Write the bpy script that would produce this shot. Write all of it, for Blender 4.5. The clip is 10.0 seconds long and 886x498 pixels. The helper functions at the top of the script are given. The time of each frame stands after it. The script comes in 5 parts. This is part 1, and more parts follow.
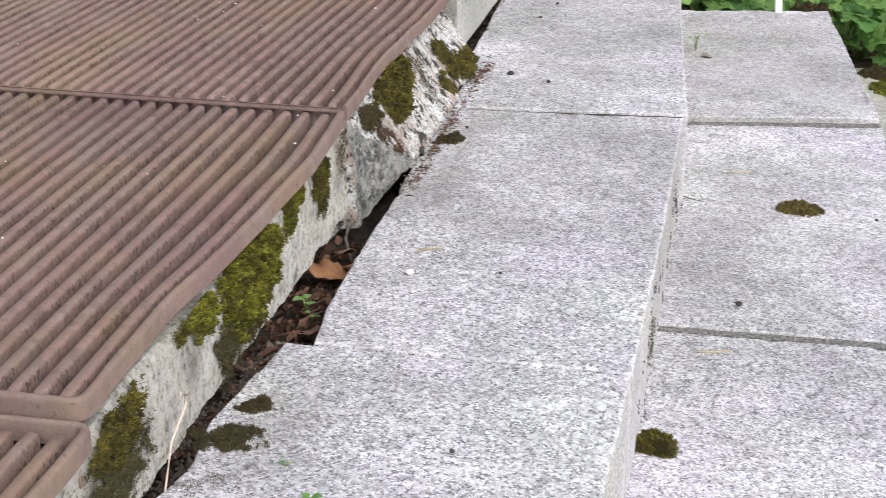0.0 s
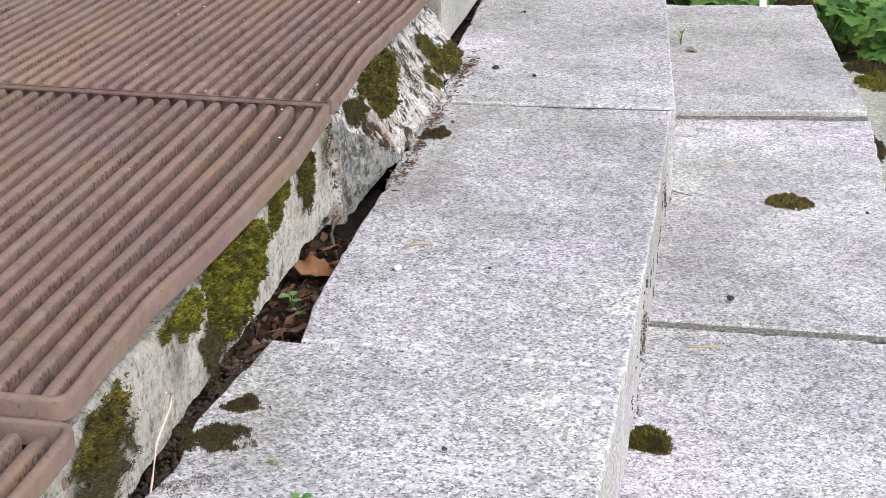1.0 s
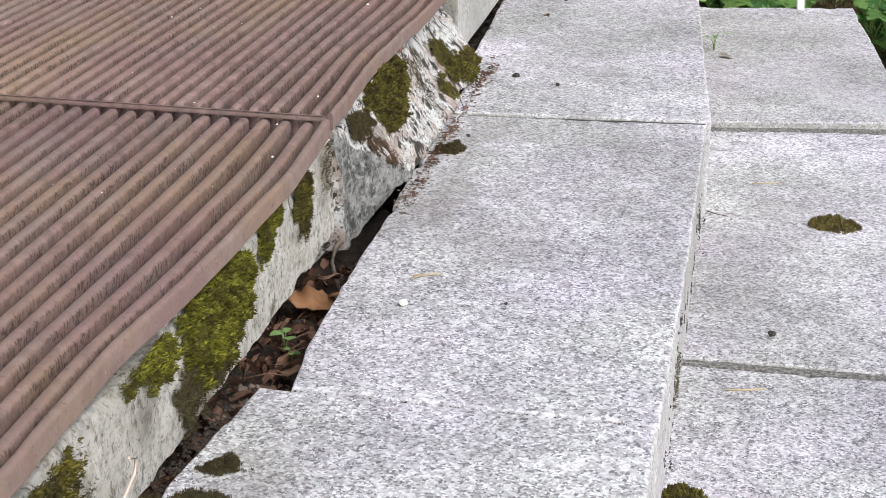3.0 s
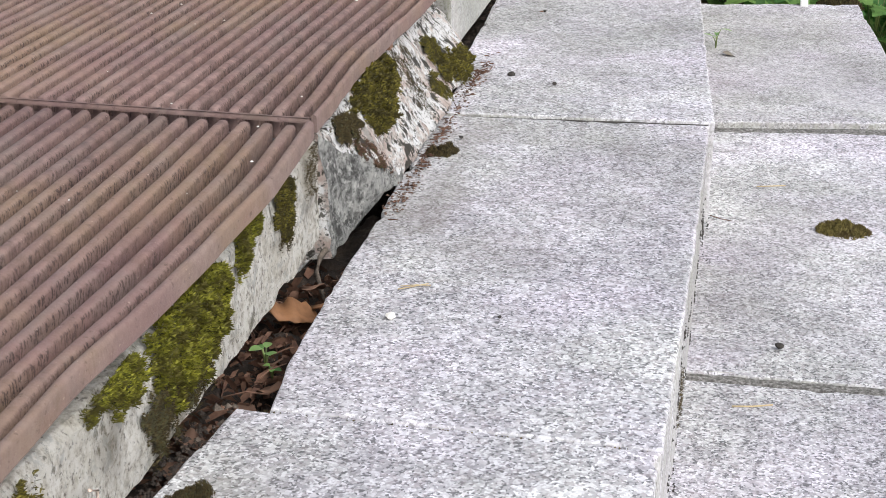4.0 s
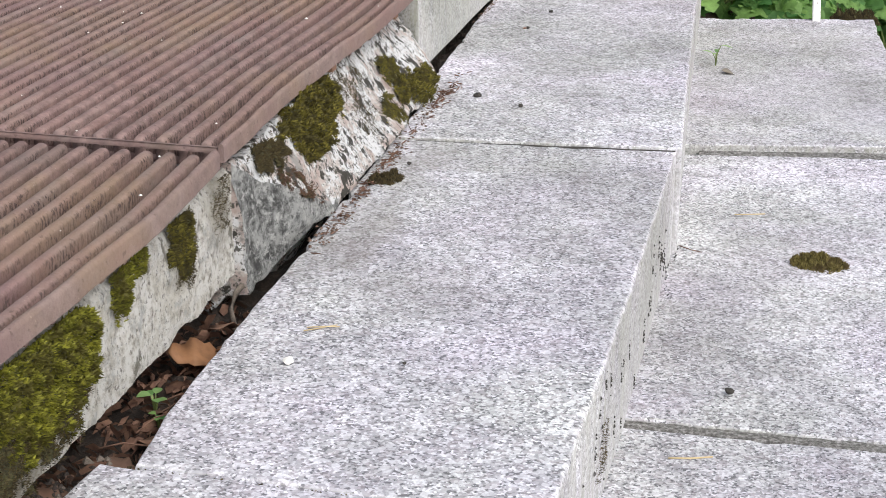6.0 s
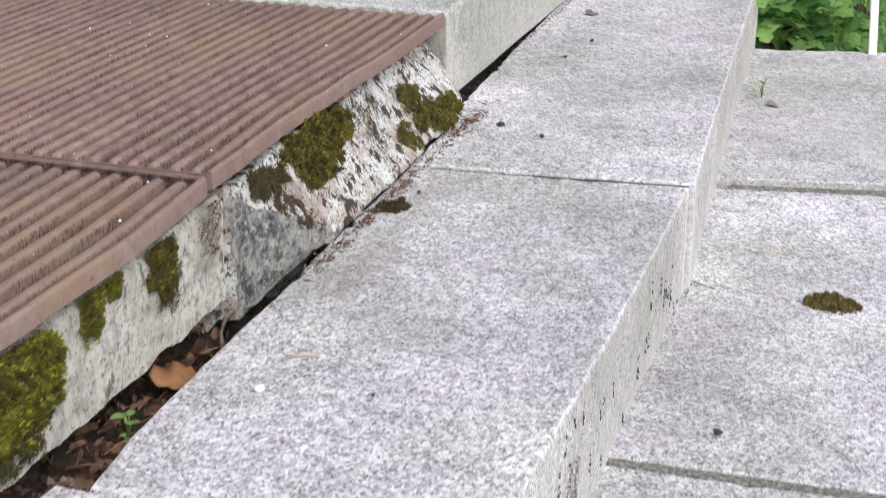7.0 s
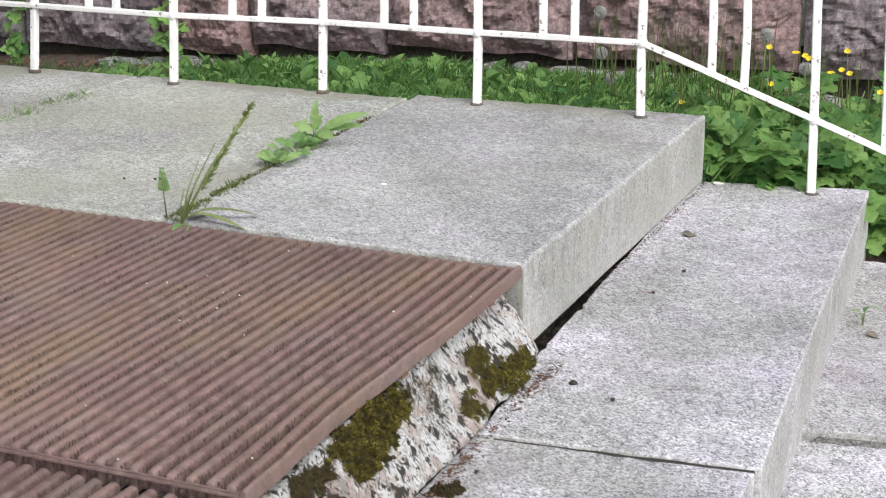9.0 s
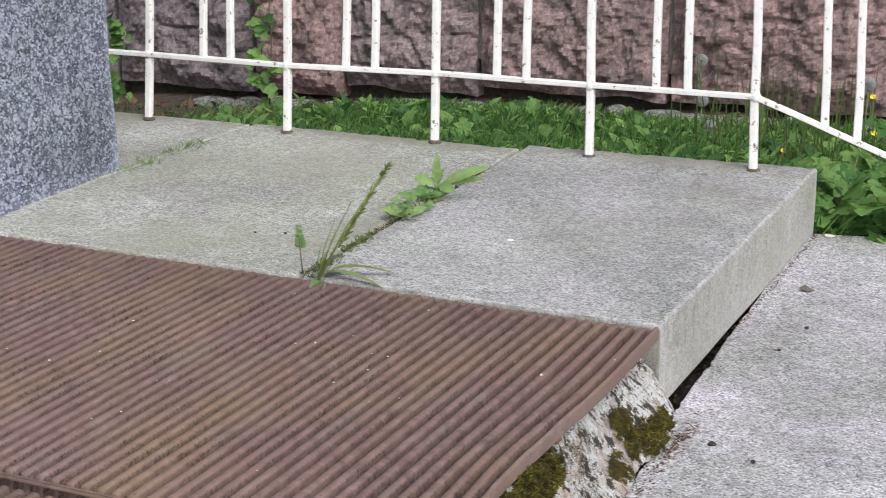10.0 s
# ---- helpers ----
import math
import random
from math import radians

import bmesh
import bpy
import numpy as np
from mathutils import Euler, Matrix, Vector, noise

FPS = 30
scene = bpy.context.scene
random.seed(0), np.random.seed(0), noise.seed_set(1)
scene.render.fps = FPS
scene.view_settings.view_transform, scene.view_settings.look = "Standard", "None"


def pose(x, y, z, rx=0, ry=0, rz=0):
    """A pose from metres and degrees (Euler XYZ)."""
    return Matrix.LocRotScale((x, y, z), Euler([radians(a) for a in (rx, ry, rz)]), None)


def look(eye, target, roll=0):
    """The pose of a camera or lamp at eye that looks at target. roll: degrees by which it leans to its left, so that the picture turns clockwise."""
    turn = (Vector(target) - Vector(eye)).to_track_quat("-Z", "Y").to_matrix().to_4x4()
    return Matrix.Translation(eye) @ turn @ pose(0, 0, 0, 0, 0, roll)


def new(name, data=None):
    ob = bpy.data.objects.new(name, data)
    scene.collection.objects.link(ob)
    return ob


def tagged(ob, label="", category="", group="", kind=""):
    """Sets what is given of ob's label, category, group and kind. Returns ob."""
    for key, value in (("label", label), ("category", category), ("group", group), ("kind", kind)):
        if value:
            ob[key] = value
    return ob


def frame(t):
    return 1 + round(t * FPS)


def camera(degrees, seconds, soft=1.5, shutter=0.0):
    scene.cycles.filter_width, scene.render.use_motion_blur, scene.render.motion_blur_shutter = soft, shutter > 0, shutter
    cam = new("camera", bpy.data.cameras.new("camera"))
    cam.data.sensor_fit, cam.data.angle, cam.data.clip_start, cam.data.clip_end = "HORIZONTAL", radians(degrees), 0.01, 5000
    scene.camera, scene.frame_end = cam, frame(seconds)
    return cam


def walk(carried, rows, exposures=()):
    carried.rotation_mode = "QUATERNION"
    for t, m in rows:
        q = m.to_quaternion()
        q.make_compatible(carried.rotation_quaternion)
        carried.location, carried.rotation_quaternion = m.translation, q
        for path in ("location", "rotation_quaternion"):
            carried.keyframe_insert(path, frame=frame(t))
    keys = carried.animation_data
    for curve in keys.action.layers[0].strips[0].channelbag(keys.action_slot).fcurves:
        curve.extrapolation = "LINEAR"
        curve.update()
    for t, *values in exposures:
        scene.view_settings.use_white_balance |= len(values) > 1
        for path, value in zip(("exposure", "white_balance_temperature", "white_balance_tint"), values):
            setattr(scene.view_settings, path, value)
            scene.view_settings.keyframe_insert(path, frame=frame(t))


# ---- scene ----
cam = camera(30.0, 10.0, soft=0.75, shutter=0.35)
PATH = [
    (0, (0.5818, -3.2147, 0.6919), (0.2369, -1.3828, -0.0326), 0.72),
    (0.5, (0.5764, -3.2412, 0.6938), (0.2902, -1.3991, -0.0305), 0.59),
    (1, (0.5649, -3.1831, 0.6690), (0.2434, -1.3461, -0.0535), 0.52),
    (1.5, (0.5800, -3.1226, 0.6403), (0.2512, -1.2885, -0.0864), 0.75),
    (2, (0.5707, -3.0527, 0.6395), (0.2171, -1.2229, -0.0864), 0.82),
    (2.5, (0.5527, -3.0035, 0.6342), (0.2016, -1.1727, -0.0904), 0.71),
    (4, (0.5262, -2.8430, 0.5981), (0.1812, -1.0125, -0.1301), 0.67),
    (4.5, (0.5320, -2.7831, 0.5866), (0.1814, -0.9544, -0.1434), 0.76),
    (5, (0.5575, -2.7060, 0.5951), (0.1914, -0.8806, -0.1355), 0.76),
    (6.5, (0.7520, -2.6746, 0.5844), (0.2665, -0.8707, -0.1298), 0.11),
    (7, (0.8165, -2.6399, 0.6105), (0.2612, -0.8524, -0.0941), 0.42),
    (7.5, (0.8557, -2.4519, 0.7203), (0.2382, -0.6751, 0.0410), 0.10),
    (8, (0.8765, -2.4138, 0.7825), (0.2097, -0.6443, 0.1311), 0.06),
    (8.5, (0.8983, -2.4415, 0.8134), (0.1846, -0.6805, 0.1892), -0.05),
    (9, (0.9219, -2.4915, 0.8713), (0.1696, -0.7405, 0.2645), -0.17),
    (9.5, (0.8370, -2.5205, 0.9427), (0.0584, -0.7794, 0.3408), -0.48),
    (10, (0.7902, -2.5878, 0.9562), (-0.0160, -0.8530, 0.3728), -0.31),
]
walk(cam, [(t, look(eye, target, roll)) for t, eye, target, roll in PATH], exposures=[(0.0, 0.4), (5.0, 0.4), (6.5, 0.42), (8.0, 0.42), (9.0, 0.31), (10.0, 0.1)])

# ---- light: a bright overcast day ----
world = bpy.data.worlds.new("overcast_sky")
scene.world = world
world.use_nodes = True
wn = world.node_tree.nodes
sky = wn.new("ShaderNodeTexSky")
sky.sky_type = "NISHITA"
sky.sun_disc = False
sky.sun_elevation, sky.sun_rotation = radians(47), radians(128)
sky.dust_density = 4.0
sky.ozone_density = 0.6
soft_sky = wn.new("ShaderNodeHueSaturation")
soft_sky.inputs["Saturation"].default_value = 0.5
world.node_tree.links.new(sky.outputs[0], soft_sky.inputs["Color"])
world.node_tree.links.new(soft_sky.outputs[0], wn["Background"].inputs["Color"])
wn["Background"].inputs["Strength"].default_value = 0.15

sun_data = bpy.data.lights.new("sun", "SUN")
sun_data.energy, sun_data.angle, sun_data.color = 1.5, radians(40), (0.95, 0.975, 1.0)
sun = new("sun", sun_data)
sun.matrix_world = look((3.4, -2.7, 4.7), (0, 0, 0))

Z1, Z2, Z3 = -0.163, -0.328, -0.493


# ---- materials ----
def material(name):
    m = bpy.data.materials.new(name)
    m.use_nodes = True
    nt = m.node_tree
    return m, nt, nt.nodes["Principled BSDF"]


def ramp(nt, source, stops):
    n = nt.nodes.new("ShaderNodeValToRGB")
    el = n.color_ramp.elements
    while len(el) < len(stops):
        el.new(0.5)
    for e, (p, c) in zip(el, stops):
        e.position = p
        e.color = (*c, 1) if len(c) == 3 else c
    nt.links.new(source, n.inputs[0])
    return n.outputs[0]


def grey(v):
    return (v, v, v)


def noise_tex(nt, vec, scale, detail=4.0, rough=0.55, stretch=None):
    if stretch:
        mp = nt.nodes.new("ShaderNodeMapping")
        mp.inputs["Scale"].default_value = stretch
        nt.links.new(vec, mp.inputs[0])
        vec = mp.outputs[0]
    n = nt.nodes.new("ShaderNodeTexNoise")
    n.inputs["Scale"].default_value, n.inputs["Detail"].default_value, n.inputs["Roughness"].default_value = scale, detail, rough
    nt.links.new(vec, n.inputs["Vector"])
    return n.outputs["Fac"]


def cells(nt, vec, scale, out="Color"):
    n = nt.nodes.new("ShaderNodeTexVoronoi")
    n.inputs["Scale"].default_value = scale
    nt.links.new(vec, n.inputs["Vector"])
    return n.outputs[out]


def mix(nt, fac, a, b, how="MIX"):
    n = nt.nodes.new("ShaderNodeMix")
    n.data_type, n.blend_type = "RGBA", how
    for sock, v in ((n.inputs[0], fac), (n.inputs[6], a), (n.inputs[7], b)):
        if isinstance(v, (int, float)):
            sock.default_value = v
        elif isinstance(v, tuple):
            sock.default_value = (*v, 1)
        else:
            nt.links.new(v, sock)
    return n.outputs[2]


def bump(nt, bsdf, height, strength, distance):
    n = nt.nodes.new("ShaderNodeBump")
    n.inputs["Strength"].default_value, n.inputs["Distance"].default_value = strength, distance
    nt.links.new(height, n.inputs["Height"])
    nt.links.new(n.outputs[0], bsdf.inputs["Normal"])


def place_of(nt):
    return nt.nodes.new("ShaderNodeNewGeometry").outputs["Position"]


def own_place(nt):
    """Object coordinates, shifted by a random amount for each object."""
    tc = nt.nodes.new("ShaderNodeTexCoord")
    oi = nt.nodes.new("ShaderNodeObjectInfo")
    sc = nt.nodes.new("ShaderNodeMath")
    sc.operation = "MULTIPLY"
    sc.inputs[1].default_value = 37.0
    nt.links.new(oi.outputs["Random"], sc.inputs[0])
    ad = nt.nodes.new("ShaderNodeVectorMath")
    ad.operation = "ADD"
    nt.links.new(tc.outputs["Object"], ad.inputs[0])
    nt.links.new(sc.outputs[0], ad.inputs[1])
    return ad.outputs[0], oi.outputs["Random"]


def blotch(nt, vec, spot):
    """A ragged stain round (x, y): spot is x, y, half-widths rx, ry and strength."""
    x, y, rx, ry, strength = spot
    mp = nt.nodes.new("ShaderNodeMapping")
    mp.inputs["Location"].default_value = (-x / rx, -y / ry, 0)
    mp.inputs["Scale"].default_value = (1 / rx, 1 / ry, 0)
    nt.links.new(vec, mp.inputs[0])
    ln = nt.nodes.new("ShaderNodeVectorMath")
    ln.operation = "LENGTH"
    nt.links.new(mp.outputs[0], ln.inputs[0])
    rag = nt.nodes.new("ShaderNodeMath")
    rag.operation = "MULTIPLY_ADD"
    rag.inputs[1].default_value, rag.inputs[2].default_value = 1.9, -0.95
    nt.links.new(noise_tex(nt, vec, 13, 6, 0.72), rag.inputs[0])
    ad = nt.nodes.new("ShaderNodeMath")
    ad.operation = "ADD"
    nt.links.new(ln.outputs["Value"], ad.inputs[0])
    nt.links.new(rag.outputs[0], ad.inputs[1])
    return ramp(nt, ad.outputs[0], [(0.3, grey(strength)), (1.0, grey(0))])


def granite(name, light, mid, dark, pink, stain=0.75, size=300.0, green=0.0, film_most=0.6, stains=()):
    """Flamed granite: crystals a few millimetres across, with cloudy weathering and stains."""
    m, nt, b = material(name)
    v = place_of(nt)
    r = cells(nt, v, size)
    sep = nt.nodes.new("ShaderNodeSeparateColor")
    nt.links.new(r, sep.inputs[0])
    col = ramp(nt, sep.outputs[0], [(0.0, dark), (0.16, dark), (0.3, mid), (0.62, mid), (0.85, light), (1.0, light)])
    coarse = cells(nt, v, size * 0.45)
    sep2 = nt.nodes.new("ShaderNodeSeparateColor")
    nt.links.new(coarse, sep2.inputs[0])
    col = mix(nt, ramp(nt, sep2.outputs[1], [(0.55, grey(0)), (0.9, grey(0.4))]), col, pink)
    col = mix(nt, ramp(nt, sep2.outputs[2], [(0.72, grey(0)), (0.9, grey(0.55))]), col, light)
    broad = noise_tex(nt, v, 1.7, 4, 0.6)
    col = mix(nt, 1.0, col, ramp(nt, broad, [(0.38, grey(0.8)), (0.6, grey(1.08))]), "MULTIPLY")
    cloud = noise_tex(nt, v, 5.0, 6, 0.65)
    col = mix(nt, 1.0, col, ramp(nt, cloud, [(0.3, grey(stain)), (0.62, grey(1.0))]), "MULTIPLY")
    fine = noise_tex(nt, v, 38.0, 5, 0.7)
    col = mix(nt, 1.0, col, ramp(nt, fine, [(0.32, grey(0.72)), (0.55, grey(1.0))]), "MULTIPLY")
    for spot in stains:
        col = mix(nt, blotch(nt, v, spot), col, (0.21, 0.195, 0.16))
    hue = noise_tex(nt, v, 4.0, 3, 0.6)
    col = mix(nt, 1.0, col, ramp(nt, hue, [(0.36, (0.97, 1.0, 0.95)), (0.5, (0.99, 1.0, 1.0)), (0.66, (1.01, 0.985, 1.03))]), "MULTIPLY")
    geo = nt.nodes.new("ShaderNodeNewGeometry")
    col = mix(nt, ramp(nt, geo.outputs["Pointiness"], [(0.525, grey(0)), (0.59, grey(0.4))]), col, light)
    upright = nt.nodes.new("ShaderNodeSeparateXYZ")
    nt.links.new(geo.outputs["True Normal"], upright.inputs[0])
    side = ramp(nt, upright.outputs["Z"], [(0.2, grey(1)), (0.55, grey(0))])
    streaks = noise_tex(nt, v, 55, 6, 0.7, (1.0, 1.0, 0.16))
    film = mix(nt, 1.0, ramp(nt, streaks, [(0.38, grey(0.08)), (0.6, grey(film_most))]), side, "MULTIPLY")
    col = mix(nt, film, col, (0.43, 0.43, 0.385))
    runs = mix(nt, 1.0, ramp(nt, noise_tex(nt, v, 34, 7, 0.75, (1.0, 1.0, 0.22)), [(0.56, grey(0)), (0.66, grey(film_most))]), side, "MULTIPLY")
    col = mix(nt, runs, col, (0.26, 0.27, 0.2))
    if green:
        algae = noise_tex(nt, v, 2.2, 5, 0.6)
        col = mix(nt, ramp(nt, algae, [(0.36, grey(0)), (0.66, grey(green))]), col, (0.325, 0.33, 0.25))
    nt.links.new(col, b.inputs["Base Color"])
    b.inputs["Roughness"].default_value = 0.85
    b.inputs["Specular IOR Level"].default_value = 0.3
    bump(nt, b, mix(nt, 0.5, noise_tex(nt, v, 260, 4, 0.7), cells(nt, v, 190, "Distance")), 0.5, 0.003)
    return m


STEP_STAINS = ((0.11, -0.78, 0.07, 0.2, 0.36), (0.2, -0.92, 0.14, 0.13, 0.24), (0.12, -0.45, 0.06, 0.16, 0.3), (0.3, -0.42, 0.24, 0.1, 0.16), (0.09, -1.62, 0.07, 0.16, 0.28), (0.22, -0.02, 0.16, 0.3, 0.14), (0.62, -0.28, 0.12, 0.2, 0.14), (0.6, 1.1, 0.3, 0.2, 0.22), (0.15, 1.15, 0.3, 0.12, 0.22), (0.25, 0.35, 0.4, 0.7, 0.16), (0.28, -0.62, 0.34, 0.36, 0.16), (0.62, 0.75, 0.45, 0.6, 0.24), (0.65, -0.35, 0.35, 0.5, 0.12))
LANDING_STAINS = ((-0.4, 1.17, 0.45, 0.11, 0.7), (-1.1, 1.1, 0.5, 0.09, 0.8), (-0.74, 0.3, 0.1, 0.5, 0.35), (-1.9, 1.05, 0.5, 0.08, 0.6), (-0.35, 0.55, 0.3, 0.25, 0.2), (-1.1, 0.5, 0.3, 0.35, 0.2), (-0.15, 0.9, 0.2, 0.3, 0.25))
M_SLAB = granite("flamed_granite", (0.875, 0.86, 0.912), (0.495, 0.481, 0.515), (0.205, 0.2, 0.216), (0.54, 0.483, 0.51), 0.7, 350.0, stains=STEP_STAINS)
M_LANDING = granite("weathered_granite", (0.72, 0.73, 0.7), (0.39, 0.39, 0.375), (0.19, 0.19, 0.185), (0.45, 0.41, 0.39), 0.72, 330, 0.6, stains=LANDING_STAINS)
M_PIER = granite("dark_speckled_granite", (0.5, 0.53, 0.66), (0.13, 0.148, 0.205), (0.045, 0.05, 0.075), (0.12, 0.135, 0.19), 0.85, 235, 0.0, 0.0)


def make_kerb():
    """Pale lichen-crusted rough stone with dark flecks, brown washes and faint runs."""
    m, nt, b = material("lichen_crusted_stone")
    v = place_of(nt)
    base = ramp(nt, noise_tex(nt, v, 65, 10, 0.75), [(0.37, (0.36, 0.33, 0.275)), (0.45, (0.66, 0.625, 0.555)), (0.54, (0.86, 0.84, 0.79))])
    warm = noise_tex(nt, v, 7, 7, 0.7)
    col = mix(nt, ramp(nt, warm, [(0.5, grey(0)), (0.62, grey(0.5))]), base, (0.62, 0.58, 0.47))
    cool = noise_tex(nt, v, 16, 7, 0.75)
    col = mix(nt, ramp(nt, cool, [(0.54, grey(0)), (0.6, grey(0.55))]), col, (0.42, 0.43, 0.41))
    flecks = noise_tex(nt, v, 150, 3, 0.65)
    col = mix(nt, ramp(nt, flecks, [(0.58, grey(0)), (0.66, grey(0.8))]), col, (0.17, 0.155, 0.125))
    spots = noise_tex(nt, v, 44, 7, 0.74, (1.0, 1.0, 0.5))
    col = mix(nt, ramp(nt, spots, [(0.575, grey(0)), (0.63, grey(0.8))]), col, (0.15, 0.135, 0.095))
    for y, z, ry, rz, strength in ((-1.46, -0.13, 0.1, 0.05, 0.85), (-1.86, -0.11, 0.11, 0.06, 0.8), (-1.62, -0.1, 0.04, 0.05, 0.5), (-1.08, -0.1, 0.035, 0.035, 0.6), (-0.95, -0.07, 0.05, 0.06, 0.5)):
        mp = nt.nodes.new("ShaderNodeCombineXYZ")
        sp = nt.nodes.new("ShaderNodeSeparateXYZ")
        nt.links.new(v, sp.inputs[0])
        nt.links.new(sp.outputs["Y"], mp.inputs["X"])
        nt.links.new(sp.outputs["Z"], mp.inputs["Y"])
        col = mix(nt, blotch(nt, mp.outputs[0], (y, z, ry, rz, strength)), col, (0.13, 0.1, 0.055))
    nt.links.new(col, b.inputs["Base Color"])
    b.inputs["Roughness"].default_value = 0.95
    bump(nt, b, noise_tex(nt, v, 110, 10, 0.82), 1.0, 0.01)
    return m


def make_grey_stone():
    m, nt, b = material("rough_grey_rock")
    v = place_of(nt)
    col = ramp(nt, noise_tex(nt, v, 34, 9, 0.78), [(0.4, (0.08, 0.08, 0.077)), (0.48, (0.26, 0.26, 0.25)), (0.57, (0.5, 0.5, 0.48))])
    col = mix(nt, ramp(nt, noise_tex(nt, v, 90, 7, 0.75), [(0.52, grey(0)), (0.6, grey(0.8))]), col, (0.7, 0.7, 0.67))
    col = mix(nt, ramp(nt, noise_tex(nt, v, 120, 7, 0.75), [(0.55, grey(0)), (0.61, grey(0.8))]), col, (0.07, 0.07, 0.066))
    nt.links.new(col, b.inputs["Base Color"])
    b.inputs["Roughness"].default_value = 0.95
    bump(nt, b, noise_tex(nt, v, 45, 10, 0.8), 1.0, 0.02)
    return m


def make_sloped():
    """White lichen over pinkish stone, with ragged dark patches drawn out down the slope."""
    m, nt, b = material("lichen_white_stone")
    v = place_of(nt)
    base = ramp(nt, noise_tex(nt, v, 16, 7, 0.7), [(0.4, (0.62, 0.5, 0.45)), (0.47, (0.76, 0.7, 0.66)), (0.51, (0.93, 0.93, 0.93))])
    fine = noise_tex(nt, v, 170, 3, 0.65)
    col = mix(nt, ramp(nt, fine, [(0.54, grey(0)), (0.62, grey(0.7))]), base, (0.36, 0.34, 0.31))
    ash = noise_tex(nt, v, 13, 8, 0.72, (0.75, 1.1, 0.75))
    col = mix(nt, ramp(nt, ash, [(0.56, grey(0)), (0.61, grey(0.7))]), col, (0.36, 0.36, 0.34))
    runs = noise_tex(nt, v, 38, 8, 0.7, (0.75, 1.1, 0.75))
    col = mix(nt, ramp(nt, runs, [(0.545, grey(0)), (0.565, grey(0.97))]), col, (0.05, 0.045, 0.035))
    blot = noise_tex(nt, v, 95, 4, 0.7)
    col = mix(nt, ramp(nt, blot, [(0.57, grey(0)), (0.6, grey(0.92))]), col, (0.08, 0.075, 0.06))
    nt.links.new(col, b.inputs["Base Color"])
    b.inputs["Roughness"].default_value = 0.95
    bump(nt, b, noise_tex(nt, v, 80, 9, 0.82), 1.0, 0.012)
    return m


def make_rust(name, a, c, d, pit_shade=1.0):
    m, nt, b = material(name)
    v, rnd = own_place(nt)
    w = place_of(nt)
    col = ramp(nt, noise_tex(nt, v, 40, 8, 0.7), [(0.3, a), (0.5, c), (0.7, d)])
    patch = noise_tex(nt, w, 2.6, 4, 0.6)
    col = mix(nt, ramp(nt, patch, [(0.42, grey(0)), (0.56, grey(0.65))]), col, (0.25, 0.172, 0.105))
    plum = noise_tex(nt, w, 3.6, 4, 0.6, (1, 0.6, 1))
    col = mix(nt, ramp(nt, plum, [(0.47, grey(0)), (0.6, grey(0.65))]), col, (0.19, 0.11, 0.112))
    bloom = noise_tex(nt, w, 16, 5, 0.65, (1, 0.5, 1))
    col = mix(nt, ramp(nt, bloom, [(0.5, grey(0)), (0.68, grey(0.45))]), col, (0.25, 0.148, 0.125))
    dusty = noise_tex(nt, w, 11, 5, 0.65, (1.6, 0.5, 1))
    col = mix(nt, ramp(nt, dusty, [(0.5, grey(0)), (0.68, grey(0.45))]), col, (0.22, 0.185, 0.165))
    col = mix(nt, ramp(nt, rnd, [(0.0, grey(0.0)), (1.0, grey(0.22))]), col, (0.24, 0.165, 0.145))
    # Rust pits; gathered on +X faces they also paint the flank's shade.
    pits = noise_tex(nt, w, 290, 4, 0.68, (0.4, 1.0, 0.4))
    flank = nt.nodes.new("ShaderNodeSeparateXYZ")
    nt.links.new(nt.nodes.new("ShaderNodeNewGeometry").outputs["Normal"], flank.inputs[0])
    side = ramp(nt, flank.outputs["X"], [(0.55, grey(0.05)), (0.9, grey(pit_shade))])
    shaded_pits = mix(nt, 1.0, ramp(nt, pits, [(0.5, grey(0)), (0.56, grey(0.95))]), side, "MULTIPLY")
    shaded_pits = mix(nt, 1.0, shaded_pits, ramp(nt, noise_tex(nt, w, 7, 5, 0.7), [(0.4, grey(0.15)), (0.58, grey(1))]), "MULTIPLY")
    col = mix(nt, shaded_pits, col, (0.05, 0.03, 0.026))
    dents = noise_tex(nt, w, 110, 3, 0.6)
    col = mix(nt, ramp(nt, dents, [(0.64, grey(0)), (0.7, grey(0.5))]), col, (0.06, 0.037, 0.032))
    pale = noise_tex(nt, w, 34, 5, 0.7)
    col = mix(nt, ramp(nt, pale, [(0.52, grey(0)), (0.68, grey(0.25))]), col, (0.3, 0.225, 0.2))
    scuff = noise_tex(nt, w, 240, 2, 0.5)
    col = mix(nt, ramp(nt, scuff, [(0.7, grey(0)), (0.76, grey(0.6))]), col, (0.42, 0.33, 0.28))
    nt.links.new(col, b.inputs["Base Color"])
    b.inputs["Roughness"].default_value = 0.72
    b.inputs["Metallic"].default_value = 0.1
    bump(nt, b, noise_tex(nt, w, 180, 6, 0.75), 0.6, 0.0025)
    return m


def make_plain(name, stops, scale, rough=0.9, bump_scale=0, strength=0.5, dist=0.004):
    m, nt, b = material(name)
    v = place_of(nt)
    nt.links.new(ramp(nt, noise_tex(nt, v, scale, 7, 0.68), stops), b.inputs["Base Color"])
    b.inputs["Roughness"].default_value = rough
    if bump_scale:
        bump(nt, b, noise_tex(nt, v, bump_scale, 6, 0.7), strength, dist)
    return m


